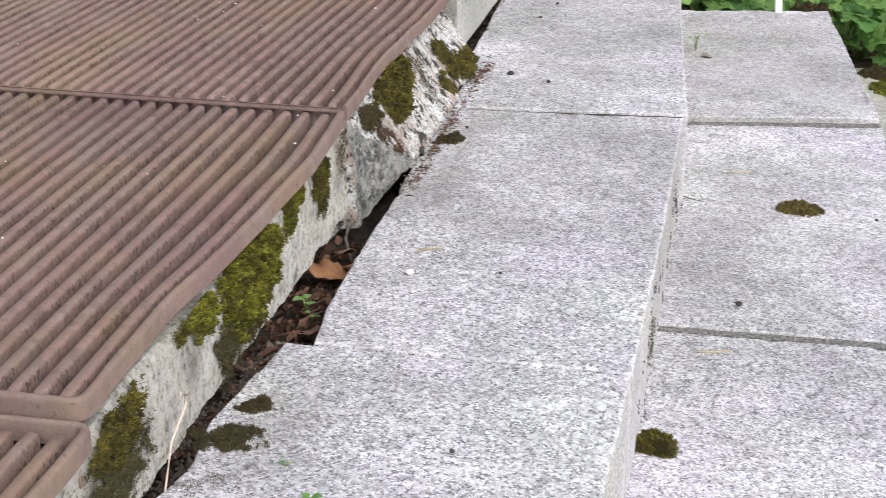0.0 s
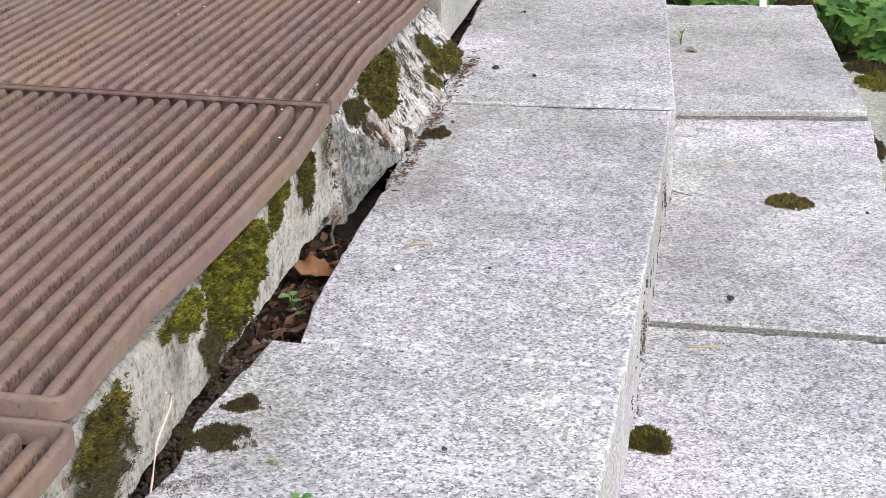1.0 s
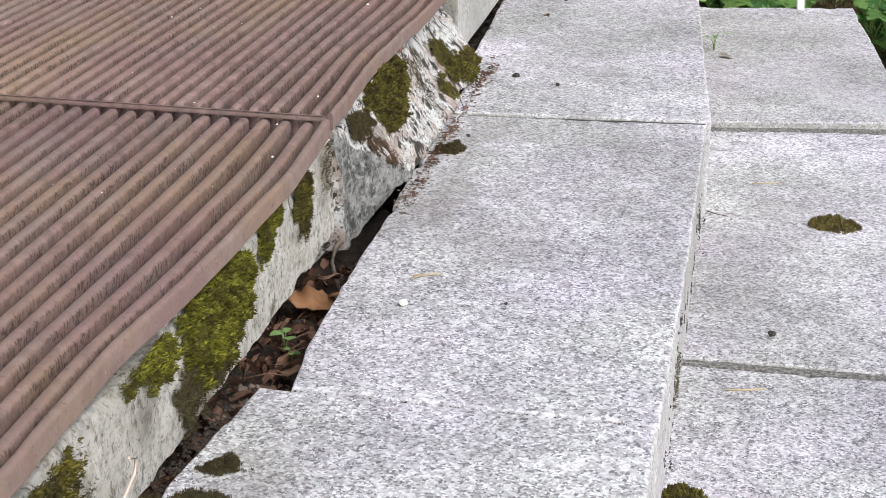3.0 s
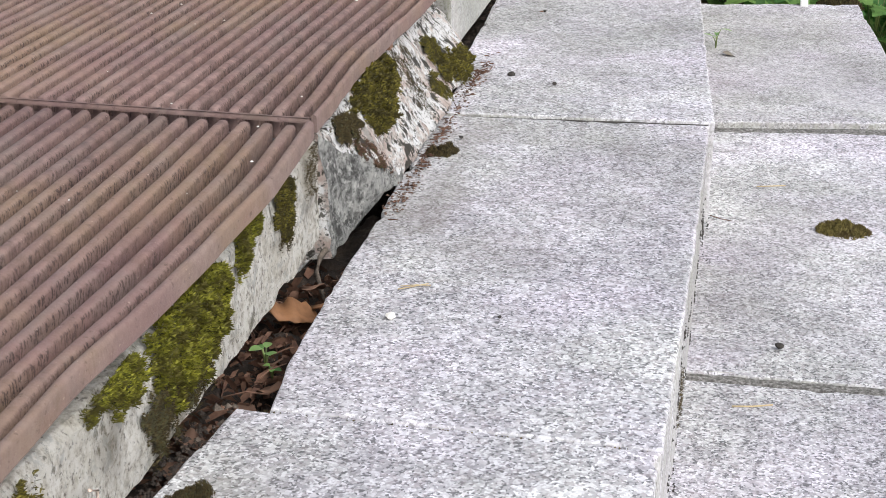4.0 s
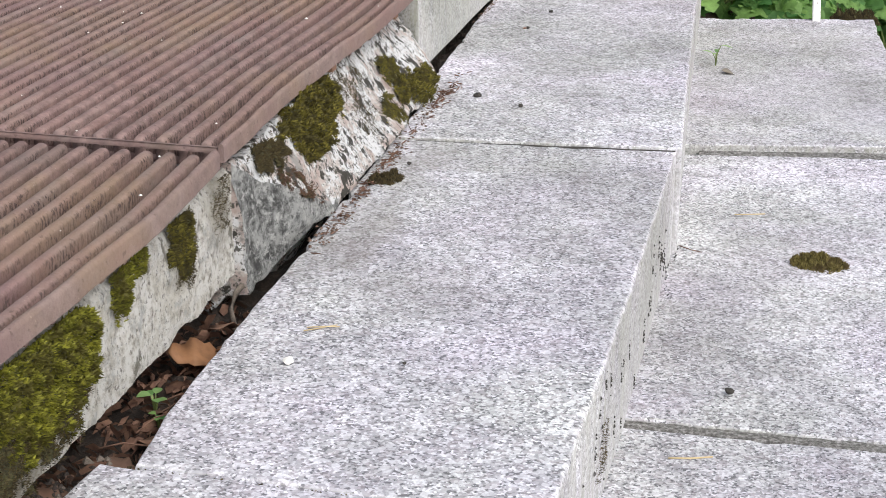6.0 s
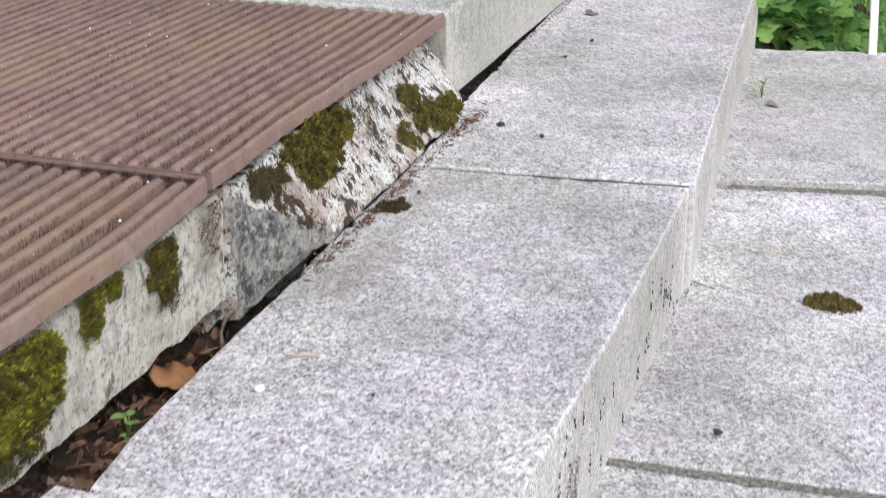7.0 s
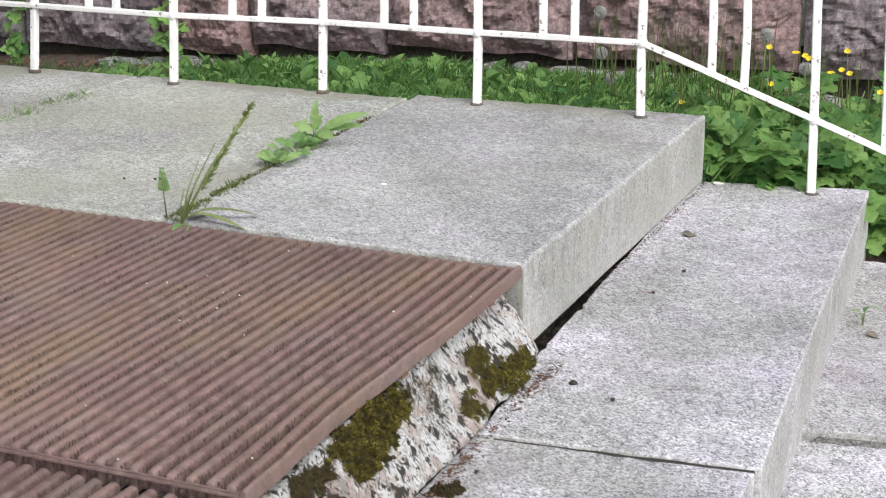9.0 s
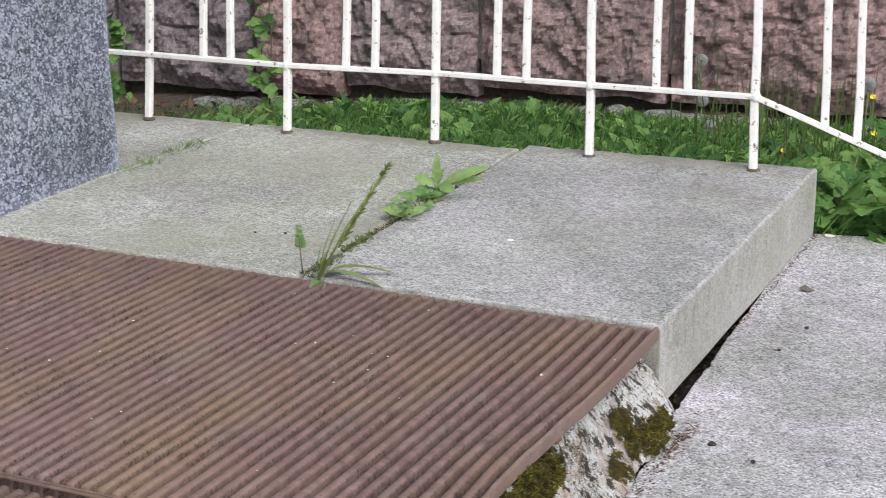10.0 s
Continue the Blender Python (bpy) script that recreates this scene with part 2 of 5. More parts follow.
def make_leafy(name, a, c, thin=0.25, rough=0.55, patches=None):
    """Leaf: each blade or leaf its own shade."""
    m, nt, b = material(name)
    g = nt.nodes.new("ShaderNodeNewGeometry")
    oi = nt.nodes.new("ShaderNodeObjectInfo")
    ad = nt.nodes.new("ShaderNodeMath")
    ad.operation = "ADD"
    nt.links.new(g.outputs["Random Per Island"], ad.inputs[0])
    nt.links.new(oi.outputs["Random"], ad.inputs[1])
    fr = nt.nodes.new("ShaderNodeMath")
    fr.operation = "FRACT"
    nt.links.new(ad.outputs[0], fr.inputs[0])
    col = ramp(nt, fr.outputs[0], [(0.0, a), (1.0, c)])
    spots = noise_tex(nt, g.outputs["Position"], 60, 4, 0.6)
    col = mix(nt, 1.0, col, ramp(nt, spots, [(0.35, grey(0.75)), (0.6, grey(1.0))]), "MULTIPLY")
    if patches:
        where = noise_tex(nt, g.outputs["Position"], 42, 5, 0.7)
        col = mix(nt, ramp(nt, where, [(0.44, grey(0)), (0.58, grey(0.85))]), col, patches)
    nt.links.new(col, b.inputs["Base Color"])
    b.inputs["Roughness"].default_value = rough
    tr = nt.nodes.new("ShaderNodeBsdfTranslucent")
    nt.links.new(col, tr.inputs["Color"])
    ms = nt.nodes.new("ShaderNodeMixShader")
    ms.inputs[0].default_value = thin
    nt.links.new(b.outputs[0], ms.inputs[1])
    nt.links.new(tr.outputs[0], ms.inputs[2])
    nt.links.new(ms.outputs[0], nt.nodes["Material Output"].inputs["Surface"])
    return m


def make_paint():
    """White paint, rubbed and rusty in spots."""
    m, nt, b = material("chipped_white_paint")
    v, rnd = own_place(nt)
    col = ramp(nt, noise_tex(nt, v, 30, 6, 0.7), [(0.3, (0.76, 0.75, 0.72)), (0.55, (0.88, 0.875, 0.86))])
    col = mix(nt, ramp(nt, noise_tex(nt, v, 55, 5, 0.7), [(0.6, grey(0)), (0.65, grey(0.9))]), col, (0.16, 0.09, 0.06))
    nt.links.new(col, b.inputs["Base Color"])
    b.inputs["Roughness"].default_value = 0.5
    bump(nt, b, noise_tex(nt, v, 120, 5, 0.7), 0.3, 0.001)
    return m


def make_wall_stone():
    m, nt, b = material("rough_hewn_red_granite")
    v = place_of(nt)
    oi = nt.nodes.new("ShaderNodeObjectInfo")
    tint = ramp(nt, oi.outputs["Random"], [(0.0, (0.21, 0.185, 0.2)), (0.6, (0.27, 0.225, 0.24)), (1.0, (0.34, 0.23, 0.225))])
    spots = ramp(nt, noise_tex(nt, v, 60, 9, 0.75), [(0.34, grey(0.4)), (0.5, grey(1.0)), (0.66, grey(1.7))])
    col = mix(nt, 1.0, tint, spots, "MULTIPLY")
    blot = noise_tex(nt, v, 9, 6, 0.65)
    col = mix(nt, ramp(nt, blot, [(0.5, grey(0)), (0.66, grey(0.7))]), col, (0.09, 0.085, 0.085))
    nt.links.new(col, b.inputs["Base Color"])
    b.inputs["Roughness"].default_value = 0.9
    bump(nt, b, noise_tex(nt, v, 45, 9, 0.75), 0.8, 0.012)
    return m


M_KERB = make_kerb()
M_ROCK = make_grey_stone()
M_SLOPED = make_sloped()
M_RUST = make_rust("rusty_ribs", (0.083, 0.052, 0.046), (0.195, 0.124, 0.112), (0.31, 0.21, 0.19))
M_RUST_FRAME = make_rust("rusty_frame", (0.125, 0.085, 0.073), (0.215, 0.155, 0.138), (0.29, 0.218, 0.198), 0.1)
M_PAINT = make_paint()
M_WALL = make_wall_stone()
M_SOIL = make_plain("dark_litter_soil", [(0.3, (0.012, 0.009, 0.007)), (0.52, (0.03, 0.021, 0.016)), (0.72, (0.085, 0.06, 0.045))], 60, 0.95, 90, 0.9, 0.01)
M_EARTH = make_plain("garden_earth", [(0.3, (0.05, 0.037, 0.025)), (0.5, (0.1, 0.065, 0.05)), (0.7, (0.17, 0.115, 0.09))], 22, 0.95, 50, 0.9, 0.02)
M_SILT = make_plain("joint_silt", [(0.35, (0.05, 0.047, 0.042)), (0.5, (0.15, 0.145, 0.135)), (0.65, (0.34, 0.33, 0.32))], 170, 0.95, 160, 0.9, 0.004)
M_JOINT = make_plain("joint_dirt", [(0.3, (0.03, 0.027, 0.02)), (0.6, (0.1, 0.09, 0.07))], 70, 0.95, 90, 0.8, 0.006)
M_LUG = make_plain("orange_rust", [(0.3, (0.14, 0.07, 0.045)), (0.7, (0.3, 0.17, 0.11))], 90, 0.85, 120, 0.6, 0.003)
M_MORTAR = make_plain("grey_mortar", [(0.3, (0.17, 0.165, 0.16)), (0.7, (0.36, 0.35, 0.34))], 45, 0.95, 90, 0.6, 0.004)
M_MOSS = make_leafy("olive_moss", (0.06, 0.065, 0.01), (0.46, 0.45, 0.05), 0.25, 0.8, (0.1, 0.085, 0.022))
M_MOSS_OLD = make_leafy("old_olive_moss", (0.04, 0.037, 0.012), (0.34, 0.29, 0.045), 0.2, 0.85, (0.06, 0.05, 0.018))
M_MOSS_DRY = make_leafy("dry_olive_moss", (0.07, 0.058, 0.022), (0.4, 0.33, 0.1), 0.2, 0.85, (0.12, 0.085, 0.04))
M_MOSS_DARK = make_leafy("brown_moss", (0.035, 0.027, 0.015), (0.15, 0.115, 0.045), 0.15, 0.85)
M_MOSS_BED = make_plain("moss_bed", [(0.3, (0.02, 0.018, 0.008)), (0.7, (0.075, 0.07, 0.02))], 80, 0.95, 120, 0.9, 0.006)
M_GRASS = make_leafy("grass_green", (0.04, 0.14, 0.035), (0.34, 0.58, 0.17), 0.45)
M_LEAF = make_leafy("celandine_leaf", (0.08, 0.23, 0.06), (0.3, 0.5, 0.14), 0.45)
M_WEED = make_leafy("weed_green", (0.14, 0.29, 0.085), (0.36, 0.53, 0.2), 0.4)
M_STALK = make_leafy("dry_green_stalk", (0.12, 0.17, 0.05), (0.24, 0.3, 0.1), 0.1)
M_BROWN_LEAF = make_leafy("dead_leaf", (0.06, 0.034, 0.025), (0.25, 0.14, 0.09), 0.15, 0.75)
M_STRAW = make_plain("straw", [(0.3, (0.4, 0.3, 0.16)), (0.7, (0.6, 0.48, 0.28))], 50, 0.7)
M_CLOD = make_plain("dry_clod", [(0.3, (0.05, 0.04, 0.032)), (0.7, (0.2, 0.165, 0.135))], 160, 0.95, 200, 0.8, 0.003)
M_BARK = make_plain("brown_bark_bits", [(0.3, (0.07, 0.035, 0.025)), (0.7, (0.24, 0.13, 0.085))], 70, 0.9)
M_ORANGE_LEAF = make_leafy("orange_dead_leaf", (0.3, 0.14, 0.06), (0.42, 0.22, 0.11), 0.25, 0.7)
M_PALE_STRAW = make_plain("bleached_straw", [(0.3, (0.5, 0.38, 0.3)), (0.7, (0.75, 0.62, 0.54))], 50, 0.7)
M_TWIG = make_plain("grey_twig", [(0.3, (0.1, 0.08, 0.06)), (0.7, (0.25, 0.22, 0.18))], 60, 0.9)
M_YELLOW = make_plain("yellow_petal", [(0.3, (0.75, 0.55, 0.02)), (0.7, (0.85, 0.68, 0.04))], 90, 0.6)
M_FLUFF = make_leafy("seed_fluff", (0.75, 0.75, 0.73), (0.85, 0.85, 0.83), 0.5, 0.9)
M_PEBBLE = make_plain("white_crumb", [(0.3, (0.7, 0.68, 0.63)), (0.7, (0.85, 0.84, 0.8))], 90, 0.8)
M_CRUMB = make_plain("dark_crumb", [(0.3, (0.015, 0.015, 0.013)), (0.7, (0.06, 0.052, 0.045))], 120, 0.9)


# ---- building helpers ----
def group_of(name, label="", category="", group="", kind="", at=(0, 0, 0)):
    ob = new(name)
    ob.location = at
    ob.empty_display_size = 0.05
    return tagged(ob, label, category, group, kind)


def mesh_from(name, verts, faces, mat, smooth=False):
    me = bpy.data.meshes.new(name)
    me.from_pydata([tuple(v) for v in verts], [], faces)
    me.materials.append(mat)
    if smooth:
        me.polygons.foreach_set("use_smooth", [True] * len(me.polygons))
    me.update()
    return me


def hang(ob, parent, m=None):
    """Parent ob to a thing, with its place kept in world metres."""
    ob.parent = parent
    ob.matrix_parent_inverse = Matrix.Translation(parent.location).inverted() if parent.parent is None else Matrix.Identity(4)
    if m is not None:
        ob.matrix_basis = m
    return ob


def part(name, me, parent, label="", m=None):
    ob = hang(new(name, me), parent, m)
    return tagged(ob, label)


def n3(x, y, z, s=1.0, seed=0.0):
    return noise.noise(Vector((x * s + seed, y * s - seed * 0.7, z * s + seed * 1.3)))


def resample(poly, step):
    out = []
    for (ax, ay), (bx, by) in zip(poly, poly[1:] + poly[:1]):
        k = max(1, int(math.hypot(bx - ax, by - ay) / step))
        out += [(ax + (bx - ax) * i / k, ay + (by - ay) * i / k) for i in range(k)]
    return out


def slab_mesh(name, poly, z0, z1, mat, wear=0.006, step=0.02, seed=1.0):
    """A stone slab over a counter-clockwise outline, its arrises rounded, chipped and a little wavy."""
    pts = resample(poly, step)
    k = len(pts)
    normals = []
    for i in range(k):
        (ax, ay), (bx, by) = pts[i - 1], pts[(i + 1) % k]
        d = Vector((by - ay, ax - bx)).normalized()
        normals.append(d)
    rings = [(z0, 0.0, 0), (z1 - 0.055, 0.0, 0.6), (z1 - 1.7 * wear, 0.0, 1), (z1 - 0.6 * wear, 0.35 * wear, 1), (z1 - 0.08 * wear, 1.1 * wear, 1), (z1, 2.6 * wear, 0.4)]
    verts = []
    for z, inset, rough in rings:
        for (x, y), d in zip(pts, normals):
            chip = max(0.0, n3(x, y, z, 34, seed) - 0.2) * 0.014 * rough
            wob = n3(x, y, z, 45, seed + 5) * 0.0022 * rough + n3(x, y, 0, 5, seed) * 0.002
            o = inset + chip + wob
            zz = z - (chip * 0.5 if z > z1 - 0.03 else 0)
            verts.append((x - d.x * o, y - d.y * o, zz))
    faces = []
    for r in range(len(rings) - 1):
        for i in range(k):
            j = (i + 1) % k
            faces.append((r * k + i, r * k + j, (r + 1) * k + j, (r + 1) * k + i))
    faces.append(tuple(range((len(rings) - 1) * k, len(rings) * k)))
    faces.append(tuple(range(k - 1, -1, -1)))
    me = mesh_from(name, verts, faces, mat)
    return me


def loft(name, sections, mat, rough=0.006, scale=9.0, seed=2.0, smooth=True):
    """A closed body through cross sections: each a list of equally many (x, y, z), its ends filled."""
    k = len(sections[0])
    verts = []
    for s in sections:
        for x, y, z in s:
            f = Vector((n3(x, y, z, scale, seed), n3(x, y, z, scale, seed + 9), n3(x, y, z, scale, seed + 17))) * rough
            g = Vector((n3(x, y, z, scale * 4, seed + 3), n3(x, y, z, scale * 4, seed + 12), n3(x, y, z, scale * 4, seed + 21))) * rough * 0.45
            verts.append((x + f.x + g.x, y + f.y + g.y, z + f.z + g.z))
    faces = []
    for r in range(len(sections) - 1):
        for i in range(k):
            j = (i + 1) % k
            faces.append((r * k + i, (r + 1) * k + i, (r + 1) * k + j, r * k + j))
    faces.append(tuple(range(k)))
    faces.append(tuple(range((len(sections)) * k - 1, (len(sections) - 1) * k - 1, -1)))
    me = mesh_from(name, verts, faces, mat, smooth)
    bm = bmesh.new()
    bm.from_mesh(me)
    bmesh.ops.recalc_face_normals(bm, faces=bm.faces)
    bm.to_mesh(me)
    bm.free()
    return me


def outline(points, count):
    """A closed polyline of (a, b) resampled to count points."""
    seg = [math.dist(p, q) for p, q in zip(points, points[1:] + points[:1])]
    total, out = sum(seg), []
    for i in range(count):
        d = total * i / count
        for p, q, l in zip(points, points[1:] + points[:1], seg):
            if d <= l:
                f = d / l if l else 0
                out.append((p[0] + (q[0] - p[0]) * f, p[1] + (q[1] - p[1]) * f))
                break
            d -= l
    return out


def tube(bm_verts, bm_faces, path, radii, sides=6):
    base = len(bm_verts)
    for i, p in enumerate(path):
        p = Vector(p)
        a = Vector(path[max(0, i - 1)])
        b = Vector(path[min(len(path) - 1, i + 1)])
        d = (b - a).normalized()
        u = d.orthogonal().normalized()
        w = d.cross(u)
        for s in range(sides):
            t = 2 * math.pi * s / sides
            bm_verts.append(p + (u * math.cos(t) + w * math.sin(t)) * radii[i])
    for i in range(len(path) - 1):
        for s in range(sides):
            t = (s + 1) % sides
            bm_faces.append((base + i * sides + s, base + i * sides + t, base + (i + 1) * sides + t, base + (i + 1) * sides + s))
    bm_faces.append(tuple(base + s for s in range(sides - 1, -1, -1)))
    bm_faces.append(tuple(base + (len(path) - 1) * sides + s for s in range(sides)))


# ---- ground ----
YARD = -0.505


def ground_height(x, y):
    """The yard round the stair, and the bank that rises behind the landing towards the wall."""
    f = max(0.0, min(1.0, (y - 1.2) / 1.3))
    z = -0.11 - 0.11 * f - 0.06 * f * max(0.0, -0.9 - x)
    if x > -0.1:
        z -= 0.55 * min(1.0, (x + 0.1) / 1.2) * (1.0 if y < 2.3 else 0.75)
    edge = 1.19 + 0.13 * max(0.0, x) if x > -0.12 else 1.06
    if y < edge:
        return YARD + n3(x, y, 0, 3.0, 4.0) * 0.004
    return max(YARD, z) + n3(x, y, 0, 3.0, 4.0) * 0.02 + n3(x, y, 0, 14.0, 4.0) * 0.006


def build_ground():
    xs = [-400, -60, -15, -6] + [-3.5 + 0.06 * i for i in range(112)] + [4, 8, 20, 60, 400]
    ys = [-400, -60, -15, -5, -2, 0, 0.9] + [1.0 + 0.045 * i for i in range(46)] + [4, 8, 20, 60, 400]
    verts = [(x, y, ground_height(max(-3.5, min(3.2, x)), max(-5, min(y, 3.2)))) for y in ys for x in xs]
    w = len(xs)
    faces = [(j * w + i, j * w + i + 1, (j + 1) * w + i + 1, (j + 1) * w + i) for j in range(len(ys) - 1) for i in range(w - 1)]
    tagged(new("ground", mesh_from("ground", verts, faces, M_EARTH, True)), "bare brown garden earth with weeds beside the stair", "ground", kind="structure")


build_ground()

# ---- landing and steps ----
landing = group_of("landing", "weathered grey granite landing slabs with greenish stains", "landing", kind="structure", at=(-0.8, 0.6, -0.16))


def landing_slab(poly, seed, z1=0.0):
    part("stone_slab", slab_mesh("landing_slab", poly, -0.158, z1, M_LANDING if seed > 1.5 else M_SLAB_EDGE, 0.0045, 0.02, seed), landing)


M_SLAB_EDGE = granite("landing_edge_granite", (0.68, 0.68, 0.7), (0.4, 0.395, 0.405), (0.19, 0.19, 0.195), (0.46, 0.41, 0.42), 0.72, 340, 0.25, stains=LANDING_STAINS)
landing_slab([(-0.706, 0.0), (0.0, 0.0), (0.0, 1.205), (-0.71, 1.15)], 1.0)
landing_slab([(-1.505, -0.004), (-0.716, -0.004), (-0.722, 1.115), (-1.472, 1.1)], 2.0, -0.002)
landing_slab([(-2.35, -0.004), (-1.515, -0.004), (-1.484, 1.095), (-2.35, 1.07)], 3.0, -0.004)
landing_slab([(-3.2, -0.004), (-2.36, -0.004), (-2.36, 1.068), (-3.2, 1.05)], 4.0, -0.002)
tagged(new("landing_base", slab_mesh("landing_base", [(-3.2, 0.05), (-0.06, 0.05), (-0.06, 1.08), (-3.2, 1.02)], -0.75, -0.163, M_JOINT, step=0.2)), "dark packed rubble under the landing slabs", "masonry", kind="structure")

step_1 = group_of("step_1", "pale speckled granite step of three long slabs", "step", kind="structure", at=(0.25, -0.3, Z2))
TREAD_A = [(0.048, -0.341), (0.482, -0.297), (0.428, 0.45), (0.376, 1.29), (-0.03, 1.205), (-0.012, 0.95), (0.005, 0.5), (0.024, 0.01), (0.038, -0.08), (0.046, -0.2)]
TREAD_B = [(0.077, -1.398), (0.474, -1.404), (0.478, -0.9), (0.474, -0.309), (0.05, -0.348), (0.052, -0.6), (0.058, -0.92), (0.056, -1.0), (0.062, -1.2), (0.066, -1.3)]
TREAD_C = [(0.0, -2.9), (0.468, -2.9), (0.468, -1.9), (0.473, -1.4075), (0.042, -1.4015), (0.03, -1.5), (0.018, -1.63), (0.03, -1.72), (0.014, -1.82), (0.01, -2.2)]
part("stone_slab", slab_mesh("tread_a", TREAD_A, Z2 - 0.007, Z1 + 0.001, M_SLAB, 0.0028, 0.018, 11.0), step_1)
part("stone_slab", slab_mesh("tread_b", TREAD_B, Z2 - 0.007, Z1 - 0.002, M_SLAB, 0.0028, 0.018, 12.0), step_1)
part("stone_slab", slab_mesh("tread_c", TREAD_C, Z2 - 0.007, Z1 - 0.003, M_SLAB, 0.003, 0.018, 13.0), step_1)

step_2 = group_of("step_2", "pale speckled granite step below, open joints", "step", kind="structure", at=(0.65, -0.3, Z3))
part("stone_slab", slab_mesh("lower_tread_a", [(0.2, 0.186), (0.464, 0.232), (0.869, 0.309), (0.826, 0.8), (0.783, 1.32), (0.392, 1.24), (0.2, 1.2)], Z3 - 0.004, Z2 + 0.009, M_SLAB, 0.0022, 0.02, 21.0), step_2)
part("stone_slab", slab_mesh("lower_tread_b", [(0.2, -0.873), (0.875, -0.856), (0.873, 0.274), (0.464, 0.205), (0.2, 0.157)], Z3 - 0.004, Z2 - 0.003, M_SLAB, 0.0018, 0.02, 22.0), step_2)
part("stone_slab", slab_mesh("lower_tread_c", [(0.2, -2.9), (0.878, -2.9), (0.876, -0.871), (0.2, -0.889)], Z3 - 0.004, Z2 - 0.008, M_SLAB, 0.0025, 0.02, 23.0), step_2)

for quad, top in (([(0.47, -0.884), (0.872, -0.874), (0.872, -0.852), (0.47, -0.862)], Z2 - 0.0072), ([(0.47, 0.203), (0.868, 0.271), (0.868, 0.312), (0.47, 0.236)], Z2 - 0.004)):
    part("joint_fill", slab_mesh("joint_fill", quad, Z3, top, M_SILT, 0.001, 0.02, 40.0), step_2, "dark dirt packed in the joint")
part("joint_fill", slab_mesh("joint_fill", [(0.085, -1.412), (0.47, -1.415), (0.47, -1.394), (0.085, -1.39)], Z2, Z1 - 0.0045, M_SLAB, 0.001, 0.02, 42.0), step_1, "pale stone dust packed in the joint")
part("joint_fill", slab_mesh("joint_fill", [(0.08, -0.35), (0.472, -0.318), (0.472, -0.294), (0.08, -0.336)], Z2, Z1 - 0.0045, M_CRUMB, 0.001, 0.02, 41.0), step_1, "dark dirt packed in the joint")

step_3 = group_of("step_3", "damp grey stone paving at the stair's foot", "step", kind="structure", at=(1.3, -0.3, -0.65))
part("stone_slab", slab_mesh("foot_a", [(0.6, -0.5), (1.75, -0.5), (1.75, 1.36), (0.7, 1.42)], -0.7, Z3, M_LANDING, 0.006, 0.04, 31.0), step_3)
part("stone_slab", slab_mesh("foot_b", [(0.6, -2.9), (1.75, -2.9), (1.75, -0.51), (0.6, -0.51)], -0.7, Z3 - 0.003, M_LANDING, 0.006, 0.04, 32.0), step_3)
tagged(new("step_base", slab_mesh("step_base", [(-0.5, -2.88), (0.55, -2.88), (0.4, 1.1), (-0.5, 1.1)], -0.74, Z2 - 0.012, M_JOINT, step=0.3)), "dark packed earth under the step slabs", "masonry", kind="structure")


# ---- kerb stones beside the gap ----
def kerb_x(y, z):
    """The kerb's face, a little hollow and uneven."""
    return -0.001 + 0.005 * n3(0, y, z, 5, 7)


def kerb_sections():
    rows = []
    for i in range(260):
        y = -2.9 + i * (2.9 - 0.9) / 259
        bot = -0.168 + 0.005 * n3(0, y, 0, 3, 2)
        top = -0.034 + 0.008 * n3(0, y, 2, 7, 2)
        f = kerb_x(y, -0.1)
        prof = [(-0.3, -0.27), (-0.3, -0.1), (f - 0.05, -0.09), (f - 0.034, top - 0.006), (f - 0.008, top - 0.004)]
        prof += [(f + 0.002 * u, top - 0.014 + (bot + 0.001 - top + 0.014) * u) for u in [j / 26 for j in range(27)]]
        prof += [(f - 0.01, bot - 0.001), (f - 0.05, bot - 0.02), (f - 0.12, bot - 0.07)]
        rows.append([(x, y, z) for x, z in prof])
    return rows


kerb = group_of("kerb_stone", "long pale lichen-spotted kerb stone under the grating", "kerb stone", at=(-0.15, -1.9, -0.27))
kerb_body = loft("kerb_body", kerb_sections(), M_KERB, 0.004, 24)
kerb_body.set_sharp_from_angle(angle=radians(40))
part("stone", kerb_body, kerb)


def slope_line(y):
    """Upper edge, crease and foot of the broken stone at y, as (x, z)."""
    u = (y + 0.91) / 0.9
    top = (-0.004 - 0.05 * max(0.0, u) ** 1.5, -0.034)
    foot = (0.059, -0.154) if y < -0.12 else (0.059 - 0.03 * (y + 0.12) / 0.11, -0.154)
    if y < -0.68:
        s = max(0.0, (y + 0.91) / 0.23)
        crease = (0.0 + 0.06 * s, -0.036 - 0.122 * s)
        foot = (0.018 + 0.041 * s, -0.196 + 0.042 * s)
    else:
        crease = (foot[0] + 0.001, foot[1] + 0.006)
    return top, crease, foot


def on_slope(y, s):
    """A place on the broken stone's sloping face: s from 0 at its top to 1 at its lower edge."""
    top, crease, foot = slope_line(y)
    return Vector((top[0] + (crease[0] - top[0]) * s, y, top[1] + (crease[1] - top[1]) * s))


